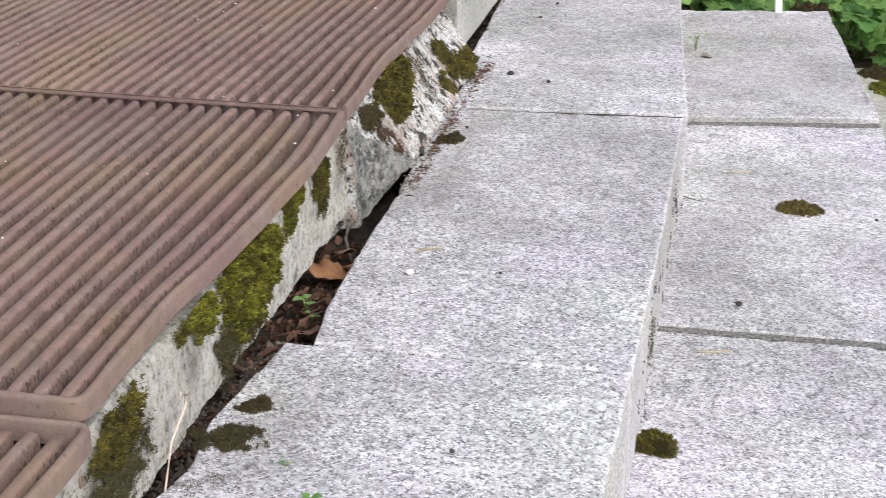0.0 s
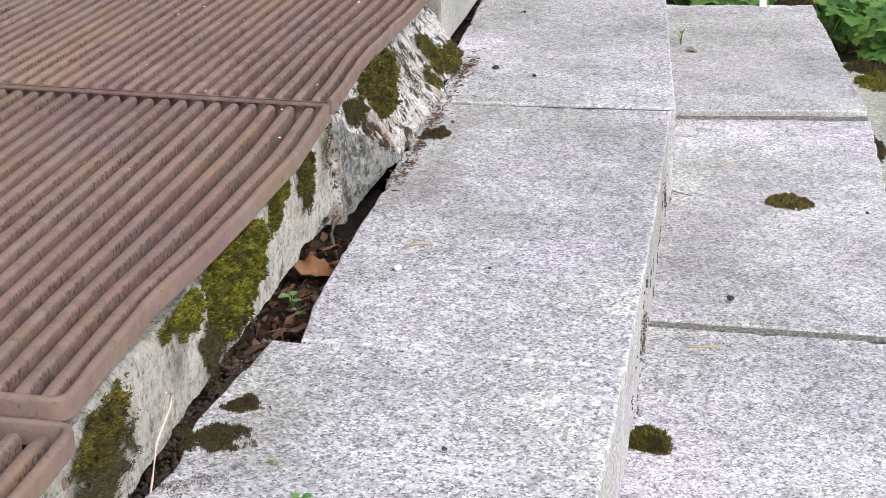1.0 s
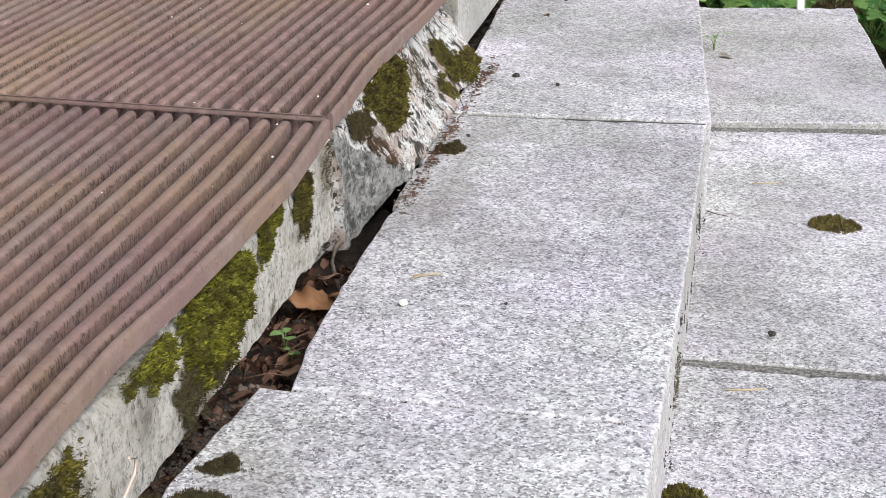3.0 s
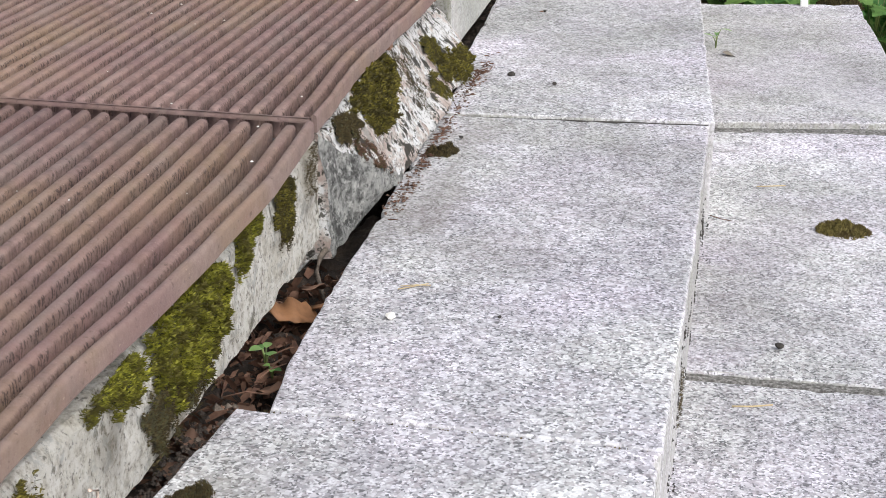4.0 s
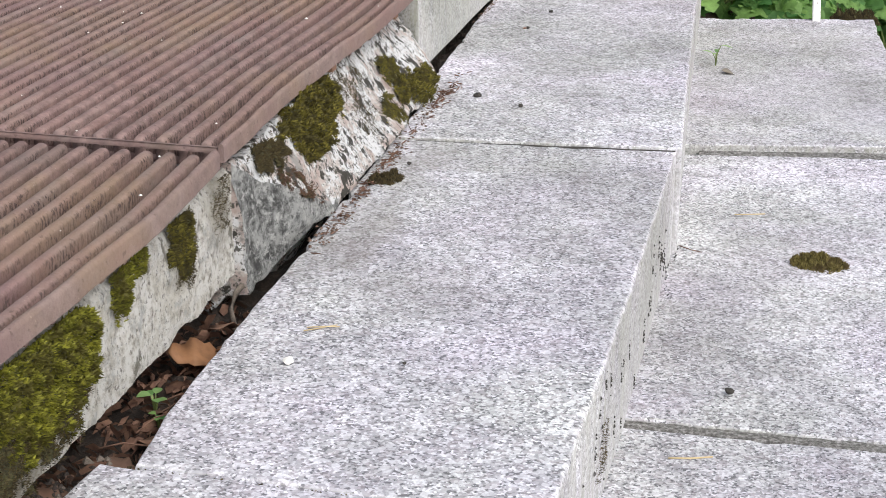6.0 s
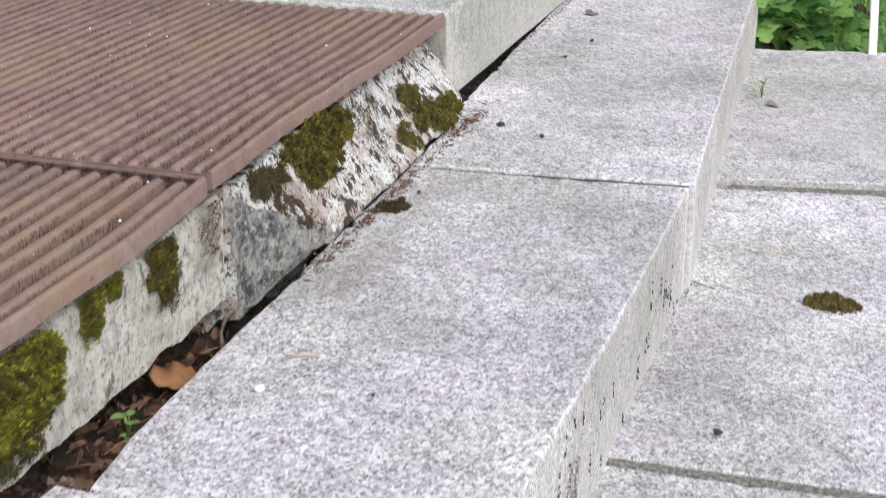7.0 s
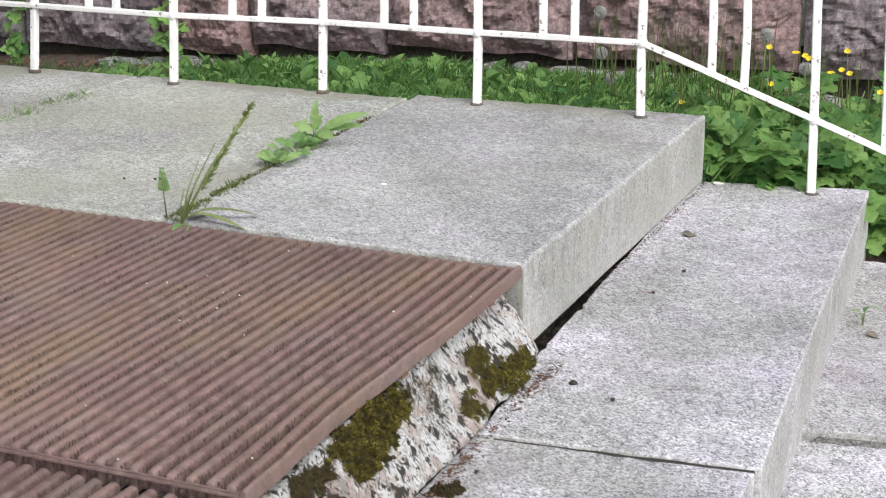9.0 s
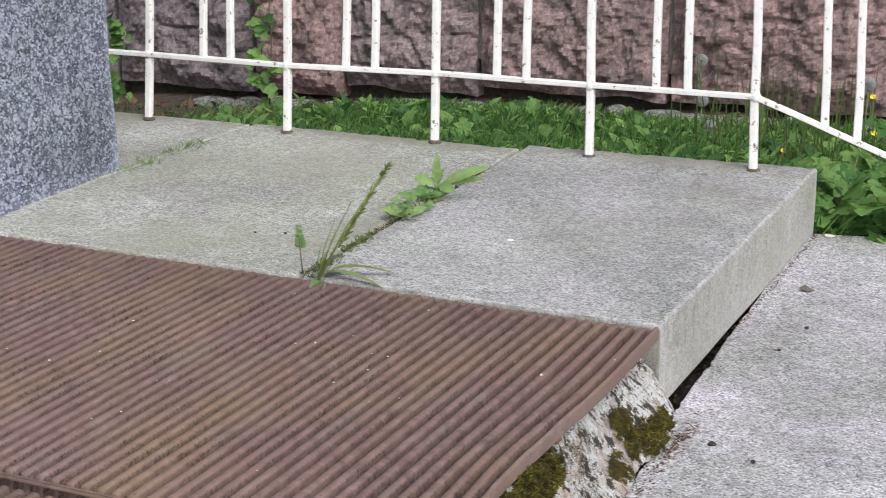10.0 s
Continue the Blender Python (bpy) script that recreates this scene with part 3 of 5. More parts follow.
def build_sloped():
    rows, k = [], 0
    upper, lower = 26, 12
    for i in range(120):
        y = -0.91 + i * 0.9 / 119
        top, crease, foot = slope_line(y)
        prof = [(-0.25, -0.27), (-0.25, -0.1), (top[0] - 0.05, -0.04)]
        prof += [(top[0] + (crease[0] - top[0]) * j / upper, top[1] + (crease[1] - top[1]) * j / upper) for j in range(upper)]
        prof += [(crease[0] + (foot[0] - crease[0]) * j / lower, crease[1] + (foot[1] - crease[1]) * j / lower) for j in range(lower + 1)]
        prof += [(foot[0] - 0.026, foot[1] - 0.003), (foot[0] - 0.08, -0.26)]
        k = len(prof)
        rows.append([(x, y, z) for x, z in prof])
    me = loft("sloped_body", rows, M_SLOPED, 0.01, 15, 6.0)
    me.materials.append(M_ROCK)
    for p in me.polygons:
        j = min(v % k for v in p.vertices)
        row = min(v // k for v in p.vertices)
        if 3 + upper - 1 <= j <= 3 + upper + lower and -0.91 + row * 0.9 / 119 < -0.68:
            p.material_index = 1
    me.set_sharp_from_angle(angle=radians(38))
    return me


boulder = group_of("sloped_stone", "broken sloping boulder crusted with white lichen and moss", "boulder", at=(-0.1, -0.5, -0.26))
part("stone", build_sloped(), boulder)

# ---- bed of litter in the gap, and the pit under the grating ----
def build_bed():
    xs = [-0.14 + 0.008 * i for i in range(30)]
    ys = [-2.9 + 0.012 * i for i in range(290)]
    verts = []
    for y in ys:
        for x in xs:
            lift = 0.0
            if y < -1.35:
                lift = 0.03 * min(1.0, (-1.35 - y) / 0.2)
            verts.append((x, y, -0.235 + lift + 0.022 * n3(x, y, 0, 22, 3) + 0.01 * n3(x, y, 0, 70, 5)))
    w = len(xs)
    faces = [(j * w + i, j * w + i + 1, (j + 1) * w + i + 1, (j + 1) * w + i) for j in range(len(ys) - 1) for i in range(w - 1)]
    tagged(new("soil_bed", mesh_from("soil_bed", verts, faces, M_SOIL, True)), "dark crumbly soil in the open gap", "soil", kind="stuff")


build_bed()
tagged(new("pit_floor", slab_mesh("pit_floor", [(-3.2, -2.9), (-0.06, -2.9), (-0.06, -0.9), (-0.14, -0.9), (-0.14, -0.01), (-3.2, -0.01)], -0.3, -0.085, M_SOIL, step=0.2)), "dark dirt lying under the rusty grating", "soil", kind="structure")

# ---- rusty grating ----
PITCH = 0.025
GRATE_LEFT = -2.0


def rib_mesh(length, segs=3, bend=None):
    """One rib: a narrow bar, rounded on top and tapering downwards; bend(y) shifts it sideways."""
    half, bot, deep = 0.007, -0.034, 0.0048
    arc = [radians(d) for d in (-88, -62, -40, -20, 0, 20, 40, 62, 88)]
    prof = [(-0.006, bot)] + [(half * math.sin(a), -deep * (1 - math.cos(a)) ** 1.15) for a in arc] + [(0.006, bot)]
    k = len(prof)
    bend = bend or (lambda y: 0.0)
    ends = ((0.0, 0.0075, 0.75), (0.0015, 0.0035, 0.88), (0.004, 0.001, 0.97))
    rows = list(ends) + [(length * s / segs, 0.0, 1.0) for s in range(segs + 1) if 0.008 < length * s / segs < length - 0.008] + [(length - y, d, f) for y, d, f in reversed(ends)]
    verts = [(x * f + bend(y), y, max(bot, z - d)) for y, d, f in rows for x, z in prof]
    segs = len(rows) - 1
    faces = [(s * k + i, s * k + (i + 1) % k, (s + 1) * k + (i + 1) % k, (s + 1) * k + i) for s in range(segs) for i in range(k)]
    faces += [tuple(range(k - 1, -1, -1)), tuple(segs * k + i for i in range(k))]
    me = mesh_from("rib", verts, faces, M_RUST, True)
    me.set_sharp_from_angle(angle=radians(70))
    return me


BENT_Y = [-3.0, -1.93, -1.82, -1.69, -1.58, -1.47, -1.34, -1.2, -1.08, -0.96, -0.88, -0.78, -0.68, -0.6, -0.5, -0.35, -0.25, -0.1, 0.0]
BENT_X = [0.006, 0.006, 0.004, 0.002, 0.012, 0.019, 0.022, 0.027, 0.02, 0.013, 0.012, 0.005, -0.003, -0.004, 0.001, 0.008, 0.008, 0.003, 0.0]


def wave(y):
    """The bent front edge of the grating."""
    return sum(float(np.interp(y + d, BENT_Y, BENT_X)) for d in (-0.04, -0.02, 0.0, 0.02, 0.04)) / 5


def frame_strip(path, w, z0, z1, mat=None):
    """A bar of rectangular section with softened edges along a path of (x, y, dz)."""
    prof = [(-w / 2, z0), (-w / 2, z1 - 0.003), (-w / 2 + 0.0015, z1 - 0.0008), (-w / 2 + 0.004, z1), (w / 2 - 0.004, z1), (w / 2 - 0.001, z1 - 0.0015), (w / 2, z1 - 0.005), (w / 2, z0)]
    verts, k = [], len(prof)
    for i, (x, y, dz) in enumerate(path):
        a, b = path[max(0, i - 1)], path[min(len(path) - 1, i + 1)]
        d = Vector((b[0] - a[0], b[1] - a[1])).normalized()
        nrm = Vector((d.y, -d.x))
        for o, z in prof:
            verts.append((x + nrm.x * o, y + nrm.y * o, z + dz))
    faces = [(s * k + i, (s + 1) * k + i, (s + 1) * k + (i + 1) % k, s * k + (i + 1) % k) for s in range(len(path) - 1) for i in range(k)]
    faces += [tuple(range(k)), tuple((len(path) - 1) * k + i for i in range(k - 1, -1, -1))]
    me = mesh_from("strip", verts, faces, mat or M_RUST_FRAME, True)
    me.set_sharp_from_angle(angle=radians(50))
    return me


def build_grate(y0, y1, z0, z1, shift=0.0, w=0.01, back=0.034, sunk=0.0, closed=False, end_top=-0.055):
    """A panel from y0 to y1, lying at z0 near and z1 far, in a border with rounded front corners."""
    g = group_of("floor_grating", "rusty brown ribbed iron grating panel, bent along its edge", "grating", "grating panels", at=(-1.0, (y0 + y1) / 2, z0 - 0.03))

    def level(y):
        return z0 + (z1 - z0) * (y - y0) / (y1 - y0)

    r = 0.014
    path = [(GRATE_LEFT, y0 + w / 2, z0), (-0.06, y0 + w / 2, z0)]
    fx = wave(y0) + shift - w / 2
    if sunk:
        path = [(fx, y0 + 0.001, z0)]
        part("near_bar", frame_strip([(GRATE_LEFT, y0 + 0.003, z0 - sunk), (fx - w / 2 - 0.001, y0 + 0.003, z0 - sunk)], 0.004, -0.007, 0.0, M_RUST), g, "thin dark rusty edge bar")
    else:
        path += [(fx - r + r * math.sin(a), y0 + w / 2 + r - r * math.cos(a), z0) for a in [math.pi / 2 * i / 7 for i in range(8)]]
    n = 60
    ys = [y0 + 0.03 + (y1 - 0.012 - y0 - 0.03) * i / n for i in range(n + 1)]
    path += [(wave(y) + shift - w / 2 + 0.0012 * n3(0, y, 0, 30, 4), y, level(y) - 0.005 * math.exp(-((y + 0.62) / 0.12) ** 2) + 0.002 * n3(0, y, 0, 12, 9)) for y in ys]
    if closed:
        path = [p for p in path if p[1] < y1 - 0.04]
        bx = wave(y1) + shift - w / 2
        path += [(bx - r + r * math.cos(a), y1 - w / 2 - r + r * math.sin(a), z1) for a in [math.pi / 2 * i / 7 for i in range(8)]] + [(GRATE_LEFT, y1 - w / 2, z1)]
    part("border", frame_strip(path, w, -0.022, 0.001), g, "bent rusty border strip")
    part("end_bar", frame_strip([(GRATE_LEFT, y1 - 0.004, z1), (fx - 0.012, y1 - 0.004, z1)], 0.007, end_top - 0.012, end_top), g)
    length = y1 - y0 - back
    me = rib_mesh(length)
    tilt = math.degrees(math.atan2(z1 - z0, y1 - y0))
    count = int((shift - GRATE_LEFT) / PITCH)
    for i in range(count):
        x = shift - 0.0245 - i * PITCH
        mine = me
        if i < 6:
            follow = (0.85, 0.6, 0.38, 0.22, 0.12, 0.05)[i]
            mine = rib_mesh(length, 40, lambda y: follow * wave(y0 + 0.011 + y))
        part("rib", mine, g, m=pose(x, y0 + 0.011, level(y0 + 0.011) - 0.001 + 0.0012 * n3(i, y0, 0, 1.7), tilt))
    rows = int((y1 - y0) / 0.05)
    for i in range(rows):
        y = y0 + (i + 0.5) * (y1 - y0) / rows
        part("cross_bar", frame_strip([(GRATE_LEFT, y, level(y)), (wave(y) + shift - 0.012, y, level(y))], 0.008, -0.034, -0.026, M_RUST), g)
    return g


far_panel = build_grate(-0.968, -0.004, 0.013, 0.001, 0.0, 0.0075, 0.026, 0.004, end_top=-0.009)
for y in (-0.482, -0.147):
    part("lug", frame_strip([(-0.03, y, 0.0), (wave(y) - 0.003, y, 0.0)], 0.02, -0.026, -0.012, M_LUG), far_panel, "orange-rusty support lug")
build_grate(-1.934, -0.971, 0.005, 0.011, 0.0, 0.01, 0.032)
build_grate(-2.88, -1.938, -0.008, -0.012, 0.0135, closed=True)


# ---- dark granite pier on the landing ----
def build_pier():
    secs = []
    base = [(-2.25, 0.03), (-1.512, 0.03), (-1.512, 0.545), (-2.25, 0.545)]
    for i in range(40):
        z = -0.012 + i * 0.045
        secs.append([(-1.9 + (x + 1.9) * (1 - 0.022 * z / 0.3), y, z) for x, y in outline(base, 120)])
    me = loft("pier_body", secs, M_PIER, 0.004, 7, 8.0, True)
    me.set_sharp_from_angle(angle=radians(40))
    tagged(new("stone_pier", me), "dark blue-grey speckled granite pier with a chiselled face", "pier")


build_pier()


# ---- white railing ----
LEAN = (-0.066, 0.187)


def bar_mesh(p, q, r, deep=None):
    """A flat-sided bar with softened corners from p to q, a little crooked."""
    p, q = Vector(p), Vector(q)
    d = (q - p).normalized()
    u = Vector((1, 0, 0)) if abs(d.z) > 0.6 else Vector((0, 0, 1))
    v = d.cross(u).normalized()
    u = v.cross(d).normalized()
    deep = deep or r
    c = 0.7
    prof = [(c, 1), (-c, 1), (-1, c), (-1, -c), (-c, -1), (c, -1), (1, -c), (1, c)]
    steps, verts, faces = 6, [], []
    for i in range(steps + 1):
        m = p.lerp(q, i / steps)
        m = m + Vector((n3(m.x, m.y, m.z, 6, 2), n3(m.x, m.y, m.z, 6, 8), 0)) * 0.003
        verts += [m + u * a * r + v * b * deep for a, b in prof]
    for i in range(steps):
        for j in range(8):
            faces.append((i * 8 + j, i * 8 + (j + 1) % 8, (i + 1) * 8 + (j + 1) % 8, (i + 1) * 8 + j))
    faces += [tuple(range(7, -1, -1)), tuple(steps * 8 + j for j in range(8))]
    return mesh_from("bar", verts, faces, M_PAINT)


def up(base, h):
    return (base[0] + LEAN[0] * h, base[1] + LEAN[1] * h, base[2] + h)


def build_railing():
    g = group_of("railing", "white painted iron stair railing, paint chipped and rusty", "railing", at=(-0.6, 1.1, 0.0))
    feet = [(-2.17, 1.0, 0.0), (-1.76, 1.03, 0.0), (-1.337, 1.035, 0.0), (-0.94, 1.09, 0.0), (-0.532, 1.1, 0.0), (-0.132, 1.122, 0.0), (0.257, 1.2, Z1), (0.652, 1.27, Z2), (1.06, 1.34, Z3)]
    top_h, rail_h = 0.9, 0.168
    for f in feet:
        part("post", bar_mesh((f[0], f[1], f[2] - 0.02), up(f, top_h), 0.0094, 0.009), g)
        verts, faces = [], []
        tube(verts, faces, [(f[0], f[1], f[2] - 0.004), (f[0], f[1], f[2] + 0.002), (f[0], f[1], f[2] + 0.004)], [0.0165, 0.016, 0.011], 12)
        part("foot_ring", mesh_from("foot_ring", verts, faces, M_CLOD, True), g, "rusty foot flange")
        w = Vector(up(f, rail_h))
        verts, faces = [], []
        tube(verts, faces, [w + Vector((0, 0, d)) for d in (-0.012, -0.007, 0.0, 0.006, 0.01)], [0.009, 0.0125, 0.014, 0.012, 0.009], 9)
        part("weld", mesh_from("weld", verts, faces, M_PAINT, True), g)
    for a, b in zip(feet, feet[1:]):
        ra, rb = Vector(up(a, rail_h)), Vector(up(b, rail_h))
        part("bottom_rail", bar_mesh(ra, rb, 0.0062, 0.011), g)
        ta, tb = Vector(up(a, top_h)), Vector(up(b, top_h))
        part("handrail", bar_mesh(ta, tb, 0.016), g)
        for u in (0.405, 0.597):
            part("baluster", bar_mesh(ra.lerp(rb, u) - Vector((0, 0, 0.004)), ta.lerp(tb, u), 0.0088), g)


build_railing()


# ---- rough granite wall behind ----
def hewn_block(x0, x1, z0, z1, y, seed):
    nx, nz = (60, 54) if z0 < 0 else (30, 24)
    verts = []
    for j in range(nz + 1):
        for i in range(nx + 1):
            u, w = i / nx, j / nz
            x, z = x0 + (x1 - x0) * u, z0 + (z1 - z0) * w
            edge = min(u, 1 - u, w, 1 - w)
            swell = 0.05 * min(1.0, edge * 7) ** 0.6
            d = swell + 0.03 * n3(x, 0, z, 6, seed) + 0.02 * n3(x, 0, z, 17, seed) + 0.014 * n3(x, 0, z, 40, seed)
            crack = 0.014 * max(0.0, 0.09 - abs(n3(x * 0.8, 0, z * 1.4, 5, seed + 3))) / 0.09
            d += 0.006 * n3(x, 0, z, 80, seed) - crack
            verts.append((x + 0.008 * n3(x, 1, z, 9, seed), y - d * min(1.0, edge * 12 + 0.25), z + 0.012 * n3(x, 2, z, 9, seed)))
    w = nx + 1
    faces = [(j * w + i, j * w + i + 1, (j + 1) * w + i + 1, (j + 1) * w + i) for j in range(nz) for i in range(nx)]
    k = len(verts)
    ring = [i for i in range(w)] + [(j * w + nx) for j in range(1, nz + 1)] + [nz * w + i for i in range(nx - 1, -1, -1)] + [j * w for j in range(nz - 1, 0, -1)]
    verts += [(verts[i][0], y + 0.2, verts[i][2]) for i in ring]
    r = len(ring)
    faces += [(ring[(i + 1) % r], ring[i], k + i, k + (i + 1) % r) for i in range(r)]
    faces.append(tuple(k + i for i in range(r)))
    return mesh_from("block", verts, faces, M_WALL)


def build_wall():
    g = group_of("wall_north", "wall of rough-hewn reddish grey granite blocks", "wall", kind="structure", at=(-0.6, 2.75, -0.2))
    rng = random.Random(5)
    Y = 2.66
    xs = [-4.2, -3.62, -3.03, -2.42, -2.04, -1.505, -0.815, -0.07, 0.62, 1.3, 2.0, 2.7]
    for a, b in zip(xs, xs[1:]):
        lift = 0.02 * rng.random()
        part("stone_block", hewn_block(a + 0.008, b - 0.008, -0.195 - 0.06 * max(0.0, -0.9 - (a + b) / 2) + lift, 0.46, Y, rng.random() * 50), g)
    xs2 = [-4.2, -3.4, -2.75, -2.2, -1.7, -1.15, -0.4, 0.3, 0.95, 1.6, 2.7]
    for z0, z1 in ((0.475, 0.98), (0.995, 1.5)):
        for a, b in zip(xs2, xs2[1:]):
            part("stone_block", hewn_block(a + 0.008, b - 0.008, z0, z1, Y, rng.random() * 50), g)
    core = slab_mesh("core", [(-4.2, Y + 0.06), (2.7, Y + 0.06), (2.7, Y + 0.4), (-4.2, Y + 0.4)], -0.5, -0.1, M_JOINT, step=0.3)
    part("rubble_core", core, g, "dark rubble under the blocks")
    back = slab_mesh("backing", [(-4.2, Y + 0.02), (2.7, Y + 0.02), (2.7, Y + 0.4), (-4.2, Y + 0.4)], -0.1, 1.5, M_MORTAR, step=0.3)
    part("mortar_core", back, g, "grey mortar between the blocks")


build_wall()


# ---- small growth: shared shapes ----
def blade(verts, faces, base, tip, width, bend=None):
    """A narrow two-piece blade from base to tip."""
    base, tip = Vector(base), Vector(tip)
    d = tip - base
    side = d.cross(Vector((0.3, 0.9, 0.2)))
    if side.length < 1e-6:
        side = Vector((1, 0, 0))
    side = side.normalized() * width / 2
    mid = base.lerp(tip, 0.55) + (bend or Vector((0, 0, 0)))
    k = len(verts)
    verts += [base - side * 0.7, base + side * 0.7, mid + side, mid - side, tip]
    faces += [(k, k + 1, k + 2, k + 3), (k + 3, k + 2, k + 4)]


def moss(name, label, spot, normal, lobes, count, length, mat, seed, kind="", ragged=0.45, bed=None):
    """Lumpy cushions covered with short tufts. spot(a, b) gives the place for a, b in -1..1, normal its outward way,
    lobes the cushions as (a, b, half-width, half-height)."""
    rng = random.Random(seed)
    normal = Vector(normal).normalized()
    lobes = lobes or [(0, 0, 0.8, 0.8)]

    def cover(a, b):
        p = spot(a, b)
        d = max(1 - math.hypot((a - la) / ra, (b - lb) / rb) for la, lb, ra, rb in lobes)
        d += ragged * 0.9 * n3(p.x, p.y, p.z, 55, seed) + ragged * 0.5 * n3(p.x, p.y, p.z, 150, seed)
        if max(abs(a), abs(b)) > 0.97:
            d = -1.0
        swell = min(1.0, max(0.0, d) * 2.0) ** 0.6
        lumps = 0.75 + 0.8 * n3(p.x, p.y, p.z, 85, seed + 3) + 0.45 * n3(p.x, p.y, p.z, 210, seed + 7)
        return d, p + normal * length * (1.25 * swell * max(0.1, lumps) - 0.1)

    verts, faces = [], []
    count, got, tries = int(count * 4.2), 0, 0
    while got < count and tries < count * 6:
        tries += 1
        a, b = rng.uniform(-1, 1), rng.uniform(-1, 1)
        d, q = cover(a, b)
        if d < rng.gauss(0.0, 0.07):
            continue
        got += 1
        out = (normal + Vector((rng.gauss(0, 0.7), rng.gauss(0, 0.7), rng.gauss(0, 0.7)))).normalized()
        ln = min(0.0065, length * 0.55) * rng.uniform(0.5, 1.2)
        blade(verts, faces, q - normal * 0.001, q + out * ln, ln * rng.uniform(0.2, 0.36))
    me = mesh_from(name, verts, faces, mat)
    n = 40
    bv, bf, inside = [], [], []
    for j in range(n + 1):
        for i in range(n + 1):
            d, q = cover(2 * i / n - 1, 2 * j / n - 1)
            inside.append(d > 0.03)
            bv.append(q - normal * (0.0015 if d > 0.12 else 0.003))
    for j in range(n):
        for i in range(n):
            k = j * (n + 1) + i
            f = (k, k + 1, k + n + 2, k + n + 1)
            if all(inside[c] for c in f):
                bf.append(f)
    g = group_of(name, label, "moss", "moss patches" if not kind else "", at=spot(0, 0), kind=kind)
    part("fuzz", me, g)
    if bf and length > 0.0045:
        used = sorted({c for f in bf for c in f})
        slot = {c: i for i, c in enumerate(used)}
        part("cushion", mesh_from("cushion", [bv[c] for c in used], [tuple(slot[c] for c in f) for f in bf], bed or M_MOSS_BED, True), g)
    return g


def leaf_outline(kind, n=22):
    """Half-widths along a leaf of length 1."""
    out = []
    for i in range(n + 1):
        u = i / n
        w = 0.32 * math.sin(math.pi * min(1.0, u * 1.02)) ** 0.7
        if kind == "lobed":
            w *= 0.32 + 0.9 * abs(math.sin(u * math.pi * 2.6 + 0.3)) ** 0.8
        elif kind == "toothed":
            w *= 0.8 + 0.25 * ((u * 9) % 1.0)
        elif kind == "narrow":
            w *= 0.35
        out.append((u, w))
    return out


def leaf(verts, faces, base, way, up_way, length, kind="plain", curl=0.25, broad=1.0, n=12):
    """A leaf folded along its midrib, with a drooping tip."""
    way, up_way = Vector(way).normalized(), Vector(up_way).normalized()
    side = way.cross(up_way).normalized()
    up_way = side.cross(way).normalized()
    k = len(verts)
    rows = leaf_outline(kind, n)
    for u, w in rows:
        c = Vector(base) + way * u * length + up_way * (-curl * u * u * length)
        e = w * length * broad
        verts += [c - side * e + up_way * e * 0.25, c, c + side * e + up_way * e * 0.25]
    for i in range(len(rows) - 1):
        a = k + i * 3
        faces += [(a, a + 1, a + 4, a + 3), (a + 1, a + 2, a + 5, a + 4)]


def celandine_leaf(verts, faces, base, way, up_way, length):
    """A pinnate leaf of rounded lobed leaflets."""
    way, up_way = Vector(way).normalized(), Vector(up_way).normalized()
    side = way.cross(up_way).normalized()
    up_way = side.cross(way).normalized()
    base = Vector(base)
    for u, s in ((0.35, 0.34), (0.62, 0.42)):
        for sg in (-1, 1):
            leaf(verts, faces, base + way * u * length - up_way * 0.12 * u * u * length, side * sg + way * 0.45, up_way, s * length, "lobed", 0.25, 1.45, 13)
    leaf(verts, faces, base + way * 0.66 * length - up_way * 0.06 * length, way, up_way, 0.5 * length, "lobed", 0.3, 1.6, 14)


# ---- moss on the stones ----
def kerb_spot(y, z, ry, rz):
    def spot(a, b):
        yy, zz = y + a * ry, min(-0.036, z + b * rz)
        return Vector((kerb_x(yy, zz) + 0.003, yy, zz))
    return spot


def slope_spot(y, s, ry, rs):
    def spot(a, b):
        return on_slope(y + a * ry, s + b * rs) + Vector((0.002, 0, 0.001))
    return spot


def flat_spot(x, y, z, rx, ry, turn=0.0):
    c, s = math.cos(turn), math.sin(turn)

    def spot(a, b):
        return Vector((x + a * rx * c - b * ry * s, y + a * rx * s + b * ry * c, z))
    return spot


OUT = (0.95, -0.1, 0.3)
SLOPE_OUT = (0.85, -0.1, 0.5)
moss("moss_patch", "bright olive moss hanging down the kerb stone", kerb_spot(-1.43, -0.08, 0.14, 0.085), OUT, [(0.42, 0.1, 0.36, 0.75), (0.0, 0.3, 0.4, 0.45), (-0.4, 0.15, 0.3, 0.45), (-0.1, -0.3, 0.35, 0.35)], 3900, 0.013, M_MOSS, 1, ragged=0.75)
moss("moss_patch", "bright olive moss on the kerb stone's upper edge", kerb_spot(-1.61, -0.05, 0.08, 0.04), OUT, [(0.3, -0.2, 0.4, 0.6), (-0.4, 0.3, 0.5, 0.35)], 900, 0.009, M_MOSS, 2, ragged=0.75)
moss("moss_patch", "brown dying moss on the kerb stone", kerb_spot(-1.44, -0.125, 0.12, 0.055), OUT, [(0.2, 0.1, 0.7, 0.8), (-0.5, -0.1, 0.4, 0.7)], 1500, 0.005, M_MOSS_DARK, 3, ragged=1.0)
moss("moss_patch", "small olive moss tuft on the kerb stone", kerb_spot(-1.247, -0.055, 0.03, 0.04), OUT, [(0.0, 0.1, 0.75, 0.95)], 700, 0.009, M_MOSS, 4)
moss("moss_patch", "small olive moss tuft under the grating edge", kerb_spot(-1.195, -0.04, 0.022, 0.025), OUT, None, 300, 0.007, M_MOSS, 5)
